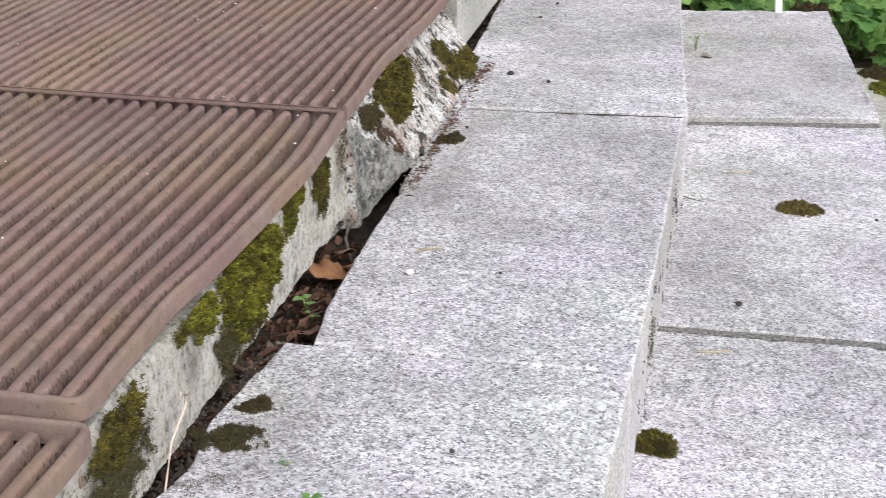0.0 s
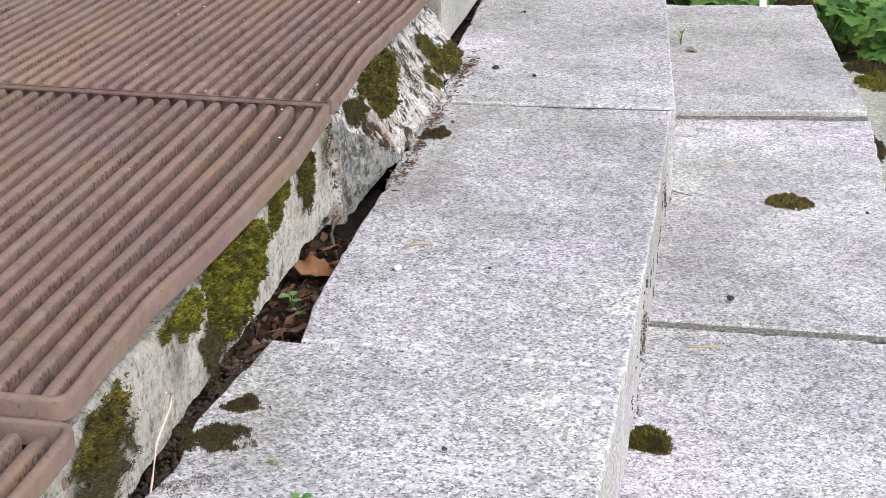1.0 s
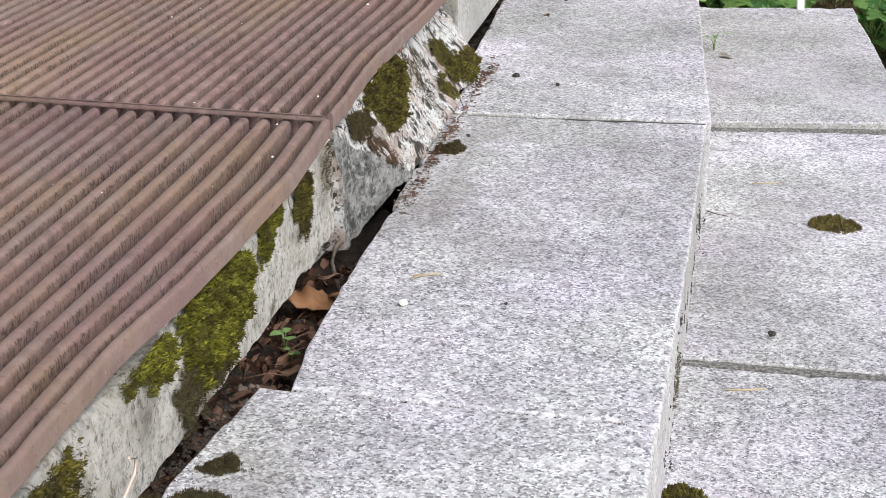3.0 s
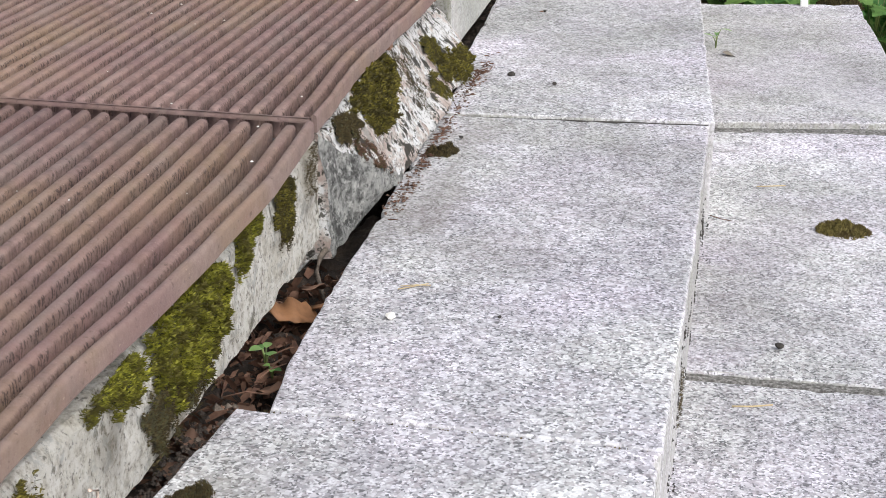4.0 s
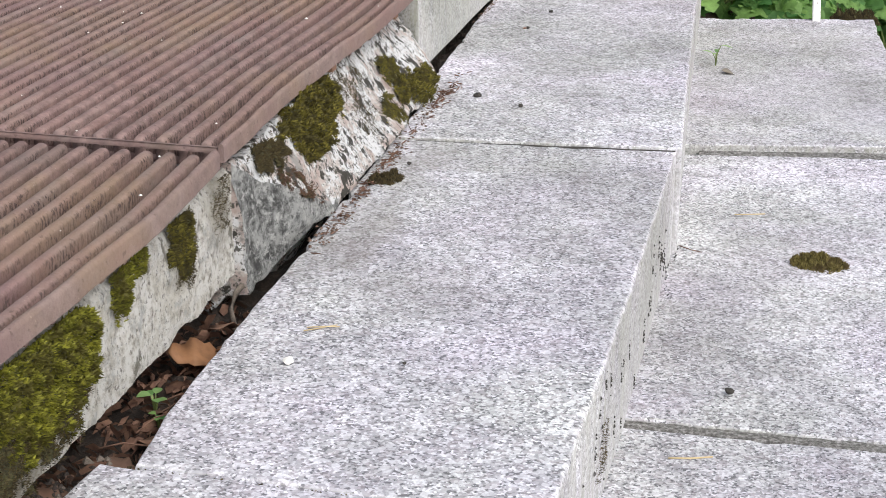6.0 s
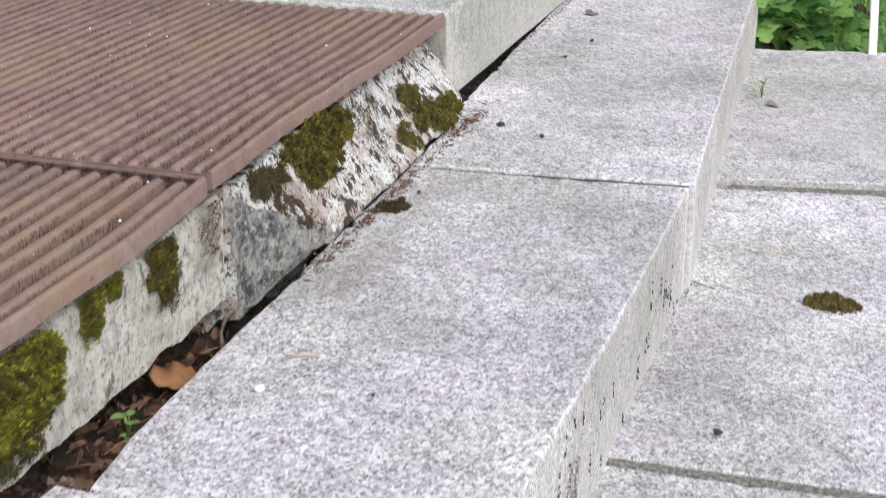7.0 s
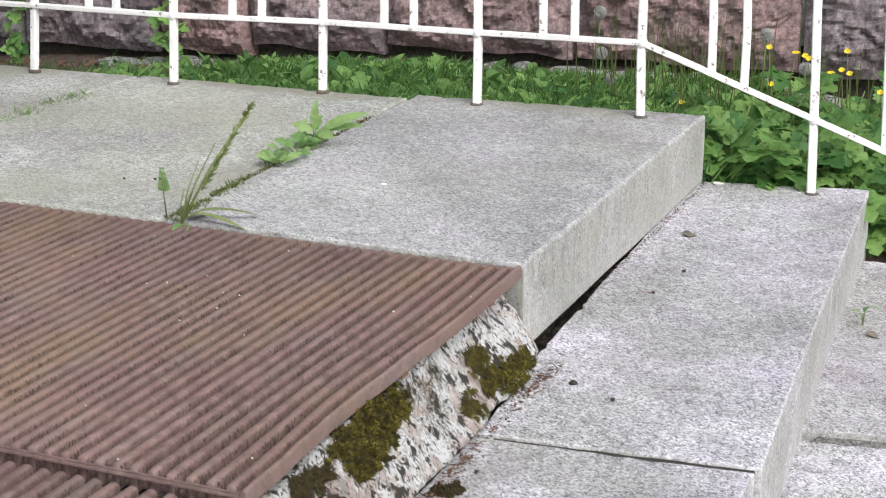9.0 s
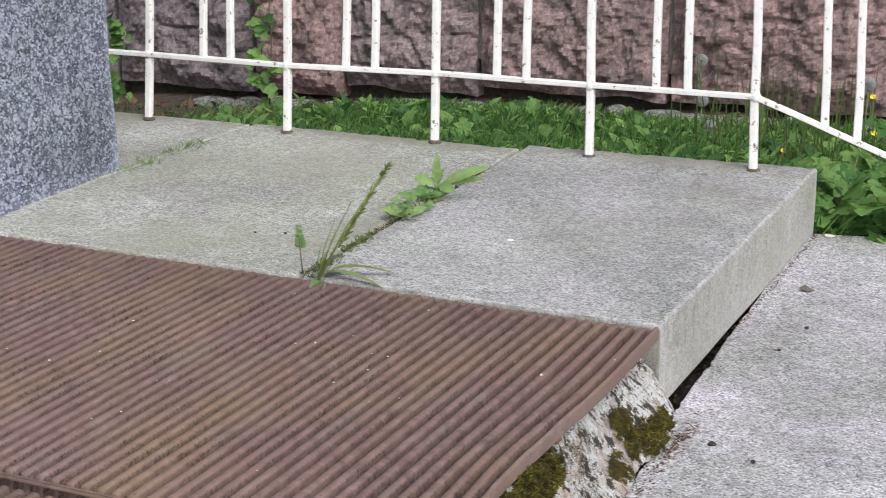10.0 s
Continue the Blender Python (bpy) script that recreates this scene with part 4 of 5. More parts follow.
moss("moss_patch", "dark olive moss strip on the kerb stone", kerb_spot(-1.078, -0.062, 0.042, 0.05), OUT, [(-0.1, 0.2, 0.75, 0.8), (0.15, -0.4, 0.5, 0.6)], 1000, 0.008, M_MOSS_OLD, 6, ragged=0.6)
moss("moss_patch", "dark brown moss fringe below the olive strip", kerb_spot(-1.065, -0.1, 0.035, 0.03), OUT, None, 300, 0.004, M_MOSS_DARK, 19, ragged=1.0)
moss("moss_patch", "olive moss on the kerb stone below the panel joint", kerb_spot(-1.84, -0.075, 0.1, 0.05), OUT, [(-0.1, 0.25, 0.62, 0.6)], 1100, 0.009, M_MOSS_OLD, 7, ragged=1.0)
moss("moss_patch", "dark moss running down the kerb stone", kerb_spot(-1.86, -0.115, 0.11, 0.055), OUT, None, 1000, 0.0046, M_MOSS_DARK, 8, ragged=1.0)
moss("moss_patch", "dark moss speckles on the kerb stone", kerb_spot(-0.95, -0.06, 0.035, 0.04), OUT, None, 250, 0.004, M_MOSS_DARK, 9, ragged=1.1)
moss("moss_patch", "thick olive moss cushion on the sloping boulder", slope_spot(-0.615, 0.2, 0.14, 0.36), SLOPE_OUT, [(0.1, -0.1, 0.8, 0.7), (-0.2, 0.4, 0.45, 0.5)], 4000, 0.014, M_MOSS_OLD, 10, ragged=0.85)
moss("moss_patch", "olive moss along the boulder's lower edge", slope_spot(-0.18, 0.8, 0.12, 0.26), SLOPE_OUT, [(0.2, 0.1, 0.7, 0.55), (-0.5, -0.3, 0.3, 0.5)], 1800, 0.009, M_MOSS_OLD, 11, ragged=0.9)
moss("moss_patch", "thin olive moss on the boulder's upper slope", slope_spot(-0.24, 0.48, 0.045, 0.2), SLOPE_OUT, None, 500, 0.006, M_MOSS_OLD, 12, ragged=0.7)
moss("moss_patch", "olive brown moss low on the boulder's slope", slope_spot(-0.335, 0.82, 0.05, 0.22), SLOPE_OUT, None, 600, 0.005, M_MOSS_OLD, 17, ragged=0.9)
moss("moss_patch", "dry brown moss on the boulder's broken corner", slope_spot(-0.81, 0.4, 0.06, 0.45), SLOPE_OUT, [(0.0, -0.1, 0.7, 0.7)], 650, 0.0055, M_MOSS_DARK, 13, ragged=1.2)
moss("moss_patch", "dry reddish brown moss on the boulder", slope_spot(-0.765, 0.85, 0.045, 0.25), SLOPE_OUT, None, 420, 0.005, M_BROWN_LEAF, 14, ragged=1.2)
moss("moss_patch", "dark green moss speck on the white lichen", slope_spot(-0.76, 0.27, 0.025, 0.14), SLOPE_OUT, None, 280, 0.006, M_MOSS_DARK, 15, ragged=0.8)
moss("moss_patch", "dark moss film on the boulder", slope_spot(-0.42, 0.2, 0.09, 0.26), SLOPE_OUT, None, 800, 0.003, M_MOSS_DARK, 16, ragged=1.3)
moss("moss_patch", "dark moss film low on the boulder", slope_spot(-0.43, 0.62, 0.05, 0.3), SLOPE_OUT, None, 450, 0.003, M_MOSS_DARK, 50, ragged=1.3)
moss("moss_patch", "dark green moss film on the landing slab's end", lambda a, b: Vector((-0.04 + a * 0.045, -0.002, -0.085 + b * 0.06)), (0.1, -1, 0.1), None, 900, 0.003, M_MOSS_DARK, 18, ragged=0.3)
moss("moss_clump", "flat olive moss clump lying on the lower step", flat_spot(0.695, -0.3, Z2 - 0.002, 0.043, 0.027, -0.2), (0, 0, 1), None, 1000, 0.011, M_MOSS_DRY, 20, ragged=0.7)
moss("moss_clump", "dark round moss clump against the step riser", flat_spot(0.502, -1.262, Z2 - 0.009, 0.032, 0.034, 0.2), (0.1, 0, 1), None, 1300, 0.012, M_MOSS_OLD, 21)
moss("moss_clump", "brown moss on the step's broken back edge", flat_spot(0.06, -1.58, Z1 - 0.002, 0.03, 0.022, 0.5), (0, 0, 1), None, 420, 0.0046, M_MOSS_DARK, 22, ragged=0.9)
moss("moss_clump", "brown mossy crust on the step's back edge", flat_spot(0.052, -1.665, Z1 - 0.002, 0.045, 0.04, 0.5), (0, 0, 1), None, 800, 0.0046, M_MOSS_DARK, 23, ragged=1.0)
moss("moss_clump", "thin dark moss stain on the step's back edge", flat_spot(0.065, -1.765, Z1 - 0.002, 0.04, 0.025, 0.5), (0, 0, 1), None, 220, 0.003, M_MOSS_DARK, 24, ragged=1.5)
moss("moss_clump", "dark moss tuft in the seam beside the boulder", flat_spot(0.09, -0.545, Z1 - 0.002, 0.022, 0.025), (0, 0, 1), None, 450, 0.009, M_MOSS_DARK, 25, ragged=0.9)
moss("moss_clump", "olive moss at the back of the lower step", flat_spot(0.74, 1.345, Z2 - 0.005, 0.07, 0.035), (0, 0, 1), None, 900, 0.02, M_MOSS_DARK, 27)
moss("moss_clump", "olive moss on the paving at the stair's foot", flat_spot(0.98, 1.19, Z3 + 0.001, 0.09, 0.09), (0, 0, 1), None, 1200, 0.015, M_MOSS, 28)
moss("moss_clump", "brown moss on the paving at the stair's foot", flat_spot(0.95, 1.33, Z3 + 0.001, 0.08, 0.06), (0, 0, 1), None, 900, 0.018, M_MOSS_DARK, 29)
moss("moss_clump", "dark moss on the damp paving", flat_spot(0.99, 0.63, Z3 + 0.001, 0.03, 0.05), (0, 0, 1), None, 500, 0.015, M_MOSS_DARK, 30)
moss("moss_clump", "dirt and dark moss at the lower step's foot", flat_spot(0.915, 0.58, Z3 + 0.001, 0.03, 0.09), (0, 0, 1), None, 700, 0.012, M_MOSS_DARK, 31)
moss("moss_clump", "dirt and dark moss along the paving", flat_spot(0.925, 0.2, Z3 + 0.001, 0.035, 0.12), (0, 0, 1), None, 800, 0.01, M_MOSS_DARK, 32)


def riser_moss():
    """Dark specks of moss down the middle step's riser and along its foot."""
    rng = random.Random(77)
    verts, faces = [], []
    for i in range(46):
        near = i % 3
        y = rng.uniform(-1.9, -0.38) if near == 0 else rng.gauss(-1.0 if near == 1 else -0.55, 0.1)
        z = Z2 + 0.08 + rng.gauss(0, 0.03) + 0.03 * n3(0, y, 0, 4, 2)
        if i % 5 == 0:
            z = Z2 + 0.006
        c = Vector((0.4775 if y > -1.404 else 0.471, y, z))
        for j in range(rng.randint(2, 9)):
            size = 0.0007 + 0.0024 * rng.random() ** 2
            o = c + Vector((0.0, rng.gauss(0, 0.003), rng.gauss(0, 0.009)))
            k = len(verts)
            verts += [o + Vector((0.0, math.cos(t) * size * rng.uniform(0.5, 1.3), math.sin(t) * size * 1.3 * rng.uniform(0.5, 1.3))) for t in [math.pi / 4 * q for q in range(8)]] + [o + Vector((0.002, 0, 0))]
            faces += [(k + q, k + (q + 1) % 8, k + 8) for q in range(8)]
    for i in range(260):
        y = rng.uniform(-2.2, 0.2)
        if n3(0, y, 0, 14, 3) < 0.18:
            continue
        p = Vector((0.479 + abs(rng.gauss(0, 0.003)), y, Z2 - 0.003 + rng.uniform(0, 0.003)))
        blade(verts, faces, p, p + Vector((rng.uniform(0, 0.004), rng.gauss(0, 0.003), rng.uniform(0, 0.003))), 0.002)
    tagged(new("riser_moss", mesh_from("riser_moss", verts, faces, M_CRUMB)), "dark moss specks along the granite step riser", "moss", kind="stuff")


riser_moss()
moss("moss_patch", "thin brown moss smear on the granite step riser", lambda a, b: Vector((0.4765, -1.07 + a * 0.05, Z2 + 0.06 + b * 0.035)), (1, 0, 0.1), None, 130, 0.004, M_MOSS_DARK, 34, ragged=0.8)


# ---- litter in the gap ----
def dead_leaf(x, y, z, size, turn, tilt, label, mat=None):
    verts, faces = [], []
    leaf(verts, faces, (-size * 0.5, 0, 0), (1, 0, 0), (0, 0, 1), size, "toothed", 0.12, 1.2, 12)
    for i, v in enumerate(verts):
        v.z += 0.17 * size * n3(v.x * 60, v.y * 60, z * 50, 1.0, y)
    me = mesh_from("blade", verts, faces, mat or M_BROWN_LEAF, True)
    g = tagged(new("dead_leaf", me), label, "leaf", "dead leaves")
    g.matrix_basis = pose(x, y, z, tilt, 12, turn)
    sol = g.modifiers.new("thick", "SOLIDIFY")
    sol.thickness = 0.0008
    return g


dead_leaf(0.015, -1.085, -0.198, 0.066, 30, 18, "curled orange-brown dead leaf in the gap", M_ORANGE_LEAF)
dead_leaf(0.042, -1.05, -0.2, 0.045, 75, -20, "curled orange-brown dead leaf in the gap", M_ORANGE_LEAF)
dead_leaf(0.012, -1.5, -0.19, 0.04, 60, 25, "reddish brown dead leaf on the soil")
dead_leaf(0.03, -1.33, -0.21, 0.035, -20, 10, "dark red dead leaf in the gap")
dead_leaf(0.02, -1.2, -0.212, 0.045, 110, -8, "dark brown dead leaf in the gap")
dead_leaf(-0.005, -1.41, -0.205, 0.04, 10, 15, "dark brown dead leaf in the gap")
dead_leaf(0.035, -1.27, -0.21, 0.04, 150, 5, "dark brown dead leaf in the gap")
dead_leaf(0.012, -0.99, -0.205, 0.05, 70, -15, "dark brown dead leaf in the gap")
dead_leaf(0.0, -1.8, -0.19, 0.05, 20, 10, "dark brown dead leaf in the gap")


def litter(name, label, count, box, size, mat, seed):
    """Crumbled leaf, bark and needle bits."""
    rng = random.Random(seed)
    verts, faces = [], []
    for i in range(count):
        x, y = rng.uniform(box[0], box[1]), rng.uniform(box[2], box[3])
        lift = 0.03 * min(1.0, max(0.0, (-1.35 - y) / 0.2))
        z = -0.233 + lift + 0.022 * n3(x, y, 0, 22, 3) + rng.uniform(0.0, 0.01)
        d = Vector((rng.gauss(0, 1), rng.gauss(0, 1), rng.gauss(0, 0.35))).normalized() * size * rng.uniform(0.4, 1.4)
        p = Vector((x, y, z))
        blade(verts, faces, p - d / 2, p + d / 2, size * rng.uniform(0.12, 0.55), Vector((0, 0, size * 0.15)))
    tagged(new(name, mesh_from(name, verts, faces, mat)), label, "litter", kind="stuff")


litter("leaf_litter", "crumbled brown leaves in the open gap", 1500, (-0.06, 0.08, -2.3, -0.88), 0.014, M_BROWN_LEAF, 3)
litter("needle_litter", "dry needles and bark bits in the gap", 900, (-0.06, 0.08, -2.3, -0.88), 0.024, M_BARK, 4)


def crumbs(name, label, spots, size, mat, seed, spread):
    rng = random.Random(seed)
    verts, faces = [], []
    for (x, y, z) in spots:
        px, py = x + rng.gauss(0, spread[0]), y + rng.gauss(0, spread[1])
        r = size * rng.uniform(0.4, 1.3)
        k = len(verts)
        for dx, dy, dz in ((1, 0, 0), (0, 1, 0), (-1, 0, 0), (0, -1, 0), (0, 0, 1), (0, 0, -0.3)):
            verts.append((px + dx * r * rng.uniform(0.6, 1.2), py + dy * r * rng.uniform(0.6, 1.2), z + r * 0.3 + dz * r * rng.uniform(0.5, 1.0)))
        for i in range(4):
            faces += [(k + i, k + (i + 1) % 4, k + 4), (k + (i + 1) % 4, k + i, k + 5)]
    tagged(new(name, mesh_from(name, verts, faces, mat)), label, "litter", kind="stuff")


M_SEAM = make_plain("reddish_dirt", [(0.3, (0.05, 0.033, 0.025)), (0.7, (0.17, 0.105, 0.075))], 200, 0.95)
seam = random.Random(9)
crumbs("seam_dirt", "reddish brown dirt in the seam below the boulder", [(0.07 - 0.05 * max(0.0, y + 0.35) + 0.008 * seam.random(), y, Z1 + 0.0005) for y in [-0.8 + 0.74 * seam.random() ** 1.3 for i in range(300)]], 0.0026, M_SEAM, 2, (0.008, 0.02))


def seam_litter():
    """Needles and leaf stalks caught in the seam below the boulder."""
    rng = random.Random(19)
    verts, faces = [], []
    for i in range(240):
        y = rng.choice([rng.uniform(-0.85, -0.05), rng.gauss(-0.55, 0.08), rng.gauss(-0.12, 0.06)])
        p = Vector((0.066 + abs(rng.gauss(0, 0.008)), y, Z1 + rng.uniform(0.0, 0.004)))
        d = Vector((rng.gauss(0, 0.6), rng.gauss(0, 1), rng.uniform(0, 0.35))).normalized() * rng.uniform(0.005, 0.018)
        blade(verts, faces, p, p + d, rng.uniform(0.0012, 0.003))
    tagged(new("seam_litter", mesh_from("seam_litter", verts, faces, M_BARK)), "brown needles and stalks caught in the seam below the boulder", "litter", kind="stuff")


seam_litter()
crumbs("landing_seam_dirt", "dry brown dirt and bits along the landing slab's foot", [(0.006 + 0.006 * seam.random(), 0.35 + 0.85 * seam.random() ** 0.6, Z1 + 0.0005) for i in range(240)], 0.0022, M_SEAM, 12, (0.003, 0.01))
crumbs("gap_stones", "small grey stones and clods in the gap", [(0.02 + 0.02 * seam.random(), -1.75 + 0.4 * seam.random(), -0.2) for i in range(160)], 0.006, M_CLOD, 3, (0.02, 0.02))
crumbs("edge_soil", "dark soil crumbs along the step's broken edge", [(0.022, -1.45 - 0.5 * seam.random(), -0.17) for i in range(700)], 0.0035, M_SOIL, 4, (0.012, 0.02))
crumbs("slab_gap_dirt", "dark dirt under the landing slab's edge", [(0.012 - 0.02 * t, 0.02 + 0.9 * t, -0.185) for t in [seam.random() for i in range(500)]], 0.005, M_SOIL, 5, (0.012, 0.02))
crumbs("grating_bits", "pale bits scattered on the rusty grating", [(-1.4 * seam.random(), -1.8 * seam.random(), 0.006) for i in range(90)], 0.0022, M_PEBBLE, 6, (0.0, 0.0))


def twig(name, label, pts, r0, r1, mat, category="twig"):
    verts, faces = [], []
    n = len(pts)
    tube(verts, faces, pts, [r0 + (r1 - r0) * i / (n - 1) for i in range(n)], 6)
    tagged(new(name, mesh_from(name, verts, faces, mat, True)), label, category)


twig("root", "bent grey-brown root hanging in the gap", [(0.012, -0.905, -0.178), (0.004, -0.925, -0.19), (0.002, -0.94, -0.205), (0.01, -0.95, -0.22), (0.016, -0.955, -0.24)], 0.0045, 0.003, M_CLOD, "root")
twig("straw", "long pale straw leaning out of the gap", [(0.02, -1.721, -0.087), (0.02, -1.704, -0.097), (0.02, -1.708, -0.11), (0.02, -1.736, -0.119), (0.021, -1.757, -0.127), (0.022, -1.778, -0.156), (0.024, -1.8, -0.18)], 0.0016, 0.0013, M_PALE_STRAW, "straw")
for k, (x, y, l, a) in enumerate(((0.02, -1.3, 0.05, 20), (0.03, -1.24, 0.06, 70), (0.01, -1.42, 0.05, 120), (0.035, -1.18, 0.045, 40), (0.0, -1.05, 0.05, 150))):
    dx, dy = math.cos(radians(a)) * l / 2, math.sin(radians(a)) * l / 2
    twig("twig", "thin brown twig on the litter", [(x - dx, y - dy, -0.205), (x, y, -0.2), (x + dx, y + dy, -0.205)], 0.0011, 0.0008, M_BARK)
twig("pine_needle", "dry yellow pine needle on the granite step", [(0.138, -1.07, Z1), (0.154, -1.058, Z1), (0.17, -1.045, Z1)], 0.0008, 0.0006, M_STRAW, "needle")
twig("pine_needle", "dry yellow pine needle on the granite step", [(0.139, -1.06, Z1), (0.157, -1.055, Z1 + 0.001), (0.174, -1.05, Z1)], 0.0008, 0.0006, M_STRAW, "needle")
twig("pine_needle", "dry pale needle on the lower granite step", [(0.557, -0.115, Z2 + 0.002), (0.58, -0.108, Z2 + 0.002), (0.605, -0.1, Z2 + 0.002)], 0.0012, 0.001, M_STRAW, "needle")
twig("pine_needle", "dry pale needle on the lower granite step", [(0.54, -0.95, Z2 - 0.007), (0.565, -0.945, Z2 - 0.007), (0.59, -0.935, Z2 - 0.007)], 0.0012, 0.001, M_STRAW, "needle")


def lump(name, label, category, x, y, z, r, mat, seed, flat=0.7):
    bm = bmesh.new()
    bmesh.ops.create_icosphere(bm, subdivisions=2, radius=r)
    for v in bm.verts:
        f = 1 + 0.5 * n3(v.co.x / r, v.co.y / r, v.co.z / r, 1.1, seed)
        v.co = Vector((v.co.x * f, v.co.y * f, v.co.z * f * flat + r * flat * 0.8))
    me = bpy.data.meshes.new(name)
    bm.to_mesh(me)
    bm.free()
    me.materials.append(mat)
    ob = tagged(new(name, me), label, category)
    ob.location = (x, y, z)


lump("pebble", "small white crumb lying on the granite step", "pebble", 0.148, -1.152, Z1 - 0.002, 0.0062, M_PEBBLE, 1.0, 0.7)
for i, (x, y, z, r) in enumerate(((0.126, -0.1, Z1 + 0.001, 0.0075), (0.206, -0.14, Z1 + 0.001, 0.005), (0.138, 0.535, Z1 + 0.001, 0.005), (0.119, 0.389, Z1 + 0.001, 0.004), (0.597, -0.775, Z2, 0.007), (0.83, -0.33, Z2, 0.004), (0.27, -1.13, Z1, 0.003), (0.105, -0.47, Z1, 0.004), (0.3, -1.65, Z1, 0.004), (-0.93, 0.2, 0.0, 0.0035), (-0.87, 0.22, 0.0, 0.004))):
    lump("crumb", "small dark crumb on the stone", "crumb", x, y, z + 0.0005, r * 0.8, M_CRUMB, 3.0 + i, 0.7)
lump("petal", "tiny dull red petal on the granite step", "petal", 0.112, 0.39, Z1 + 0.001, 0.004, M_LUG, 5.0, 0.3)
lump("pebble", "white fleck at the far end of the step", "pebble", 0.039, 1.2, Z1 + 0.001, 0.012, M_PEBBLE, 7.0, 0.25)
lump("pebble", "white fleck on the landing slab", "pebble", -0.43, 0.36, 0.001, 0.006, M_PEBBLE, 8.0, 0.25)
dead_leaf(0.085, 0.775, Z1 + 0.005, 0.034, 20, 4, "small grey-brown leaf on the granite step", M_TWIG)
dead_leaf(0.485, 0.74, Z2 + 0.012, 0.034, 10, 2, "small dark leaf on the lower granite step", M_TWIG)


# ---- seedlings ----
def seedling(x, y, z, label, leaves, size, mat, rise=0.03, kind="plain", seed=1):
    rng = random.Random(seed)
    g = group_of("seedling", label, "plant", at=(x, y, z))
    for i in range(leaves):
        a = 2 * math.pi * i / leaves + rng.uniform(-0.4, 0.4)
        way = Vector((math.cos(a), math.sin(a), rng.uniform(0.1, 0.6)))
        h = rise * rng.uniform(0.5, 1.1)
        verts, faces = [], []
        tip = Vector((x, y, z + h)) + Vector((way.x, way.y, 0)) * size * 0.25
        tube(verts, faces, [(x, y, z - 0.004), (x + way.x * 0.002, y + way.y * 0.002, z + h * 0.6), tip], [0.0012, 0.001, 0.0008], 5)
        part("stem", mesh_from("stem", verts, faces, M_STALK, True), g)
        verts, faces = [], []
        leaf(verts, faces, tip, way, (0, 0, 1), size * rng.uniform(0.7, 1.1), kind, 0.3, 1.5, 10)
        part("leaf", mesh_from("leaf", verts, faces, mat, True), g)


seedling(0.012, -1.2, -0.215, "bright green seedling growing in the gap", 5, 0.014, M_WEED, 0.022, "plain", 2)
seedling(0.03, -1.235, -0.21, "small green seedling in the gap", 4, 0.01, M_LEAF, 0.01, "plain", 3)
seedling(0.175, -1.78, Z1 - 0.003, "tiny green clover sprig on the step", 3, 0.011, M_LEAF, 0.006, "plain", 5)
seedling(0.13, -1.71, Z1 - 0.003, "tiny green leaf on the step", 2, 0.006, M_LEAF, 0.003, "plain", 6)
seedling(0.452, 0.8, Z2 + 0.008, "thin green weed by the step riser", 4, 0.035, M_WEED, 0.05, "narrow", 7)


# ---- weeds in the landing's joint ----
def stalk_weed():
    """Tall thin stalks and narrow toothed leaves out of the landing's joint."""
    g = group_of("tall_weed", "tall green weed with thin stalks in the landing joint", "plant", at=(-0.69, 0.0, 0.0))
    b = Vector((-0.665, -0.012, -0.003))
    stalks = [((0.108, 0.07, 0.207), 0.0028), ((0.037, 0.07, 0.14), 0.0018), ((0.012, 0.05, 0.11), 0.0016), ((0.025, 0.03, 0.085), 0.0015), ((-0.004, 0.02, 0.06), 0.0013)]
    for d, r in stalks:
        verts, faces = [], []
        d = Vector(d)
        tube(verts, faces, [b, b + d * 0.45 + Vector((-0.004, 0, 0.006)), b + d], [r, r * 0.85, r * 0.5], 6)
        part("stalk", mesh_from("stalk", verts, faces, M_STALK, True), g)
    head, hf = [], []
    rng = random.Random(4)
    d = Vector(stalks[0][0])
    for i in range(170):
        u = rng.uniform(0.3, 1.03)
        p = b + d * u
        blade(head, hf, p, p + d.normalized() * rng.uniform(0.008, 0.016) + Vector((rng.gauss(0, 0.0045), rng.gauss(0, 0.004), rng.gauss(0, 0.003))), 0.0034)
    part("seed_head", mesh_from("seed_head", head, hf, M_STALK), g)
    for d, ln in (((0.75, 0.45, 0.85), 0.1), ((0.85, 0.0, 0.75), 0.09), ((0.2, 0.9, 0.35), 0.09), ((-0.2, 0.3, 0.7), 0.045)):
        verts, faces = [], []
        leaf(verts, faces, b + Vector((0.006, 0.01, 0.006)), d, (0, 0, 1), ln, "narrow", 1.0, 0.8, 14)
        part("leaf", mesh_from("leaf", verts, faces, M_STALK, True), g)
    for i in range(2):
        verts, faces = [], []
        leaf(verts, faces, b + Vector((0.004 * i, 0, 0)), (0.1 + 0.2 * i, -0.5, 0.1), (0, 0, 1), 0.04, "plain", 0.5, 0.8, 8)
        part("leaf", mesh_from("leaf", verts, faces, M_WEED, True), g)


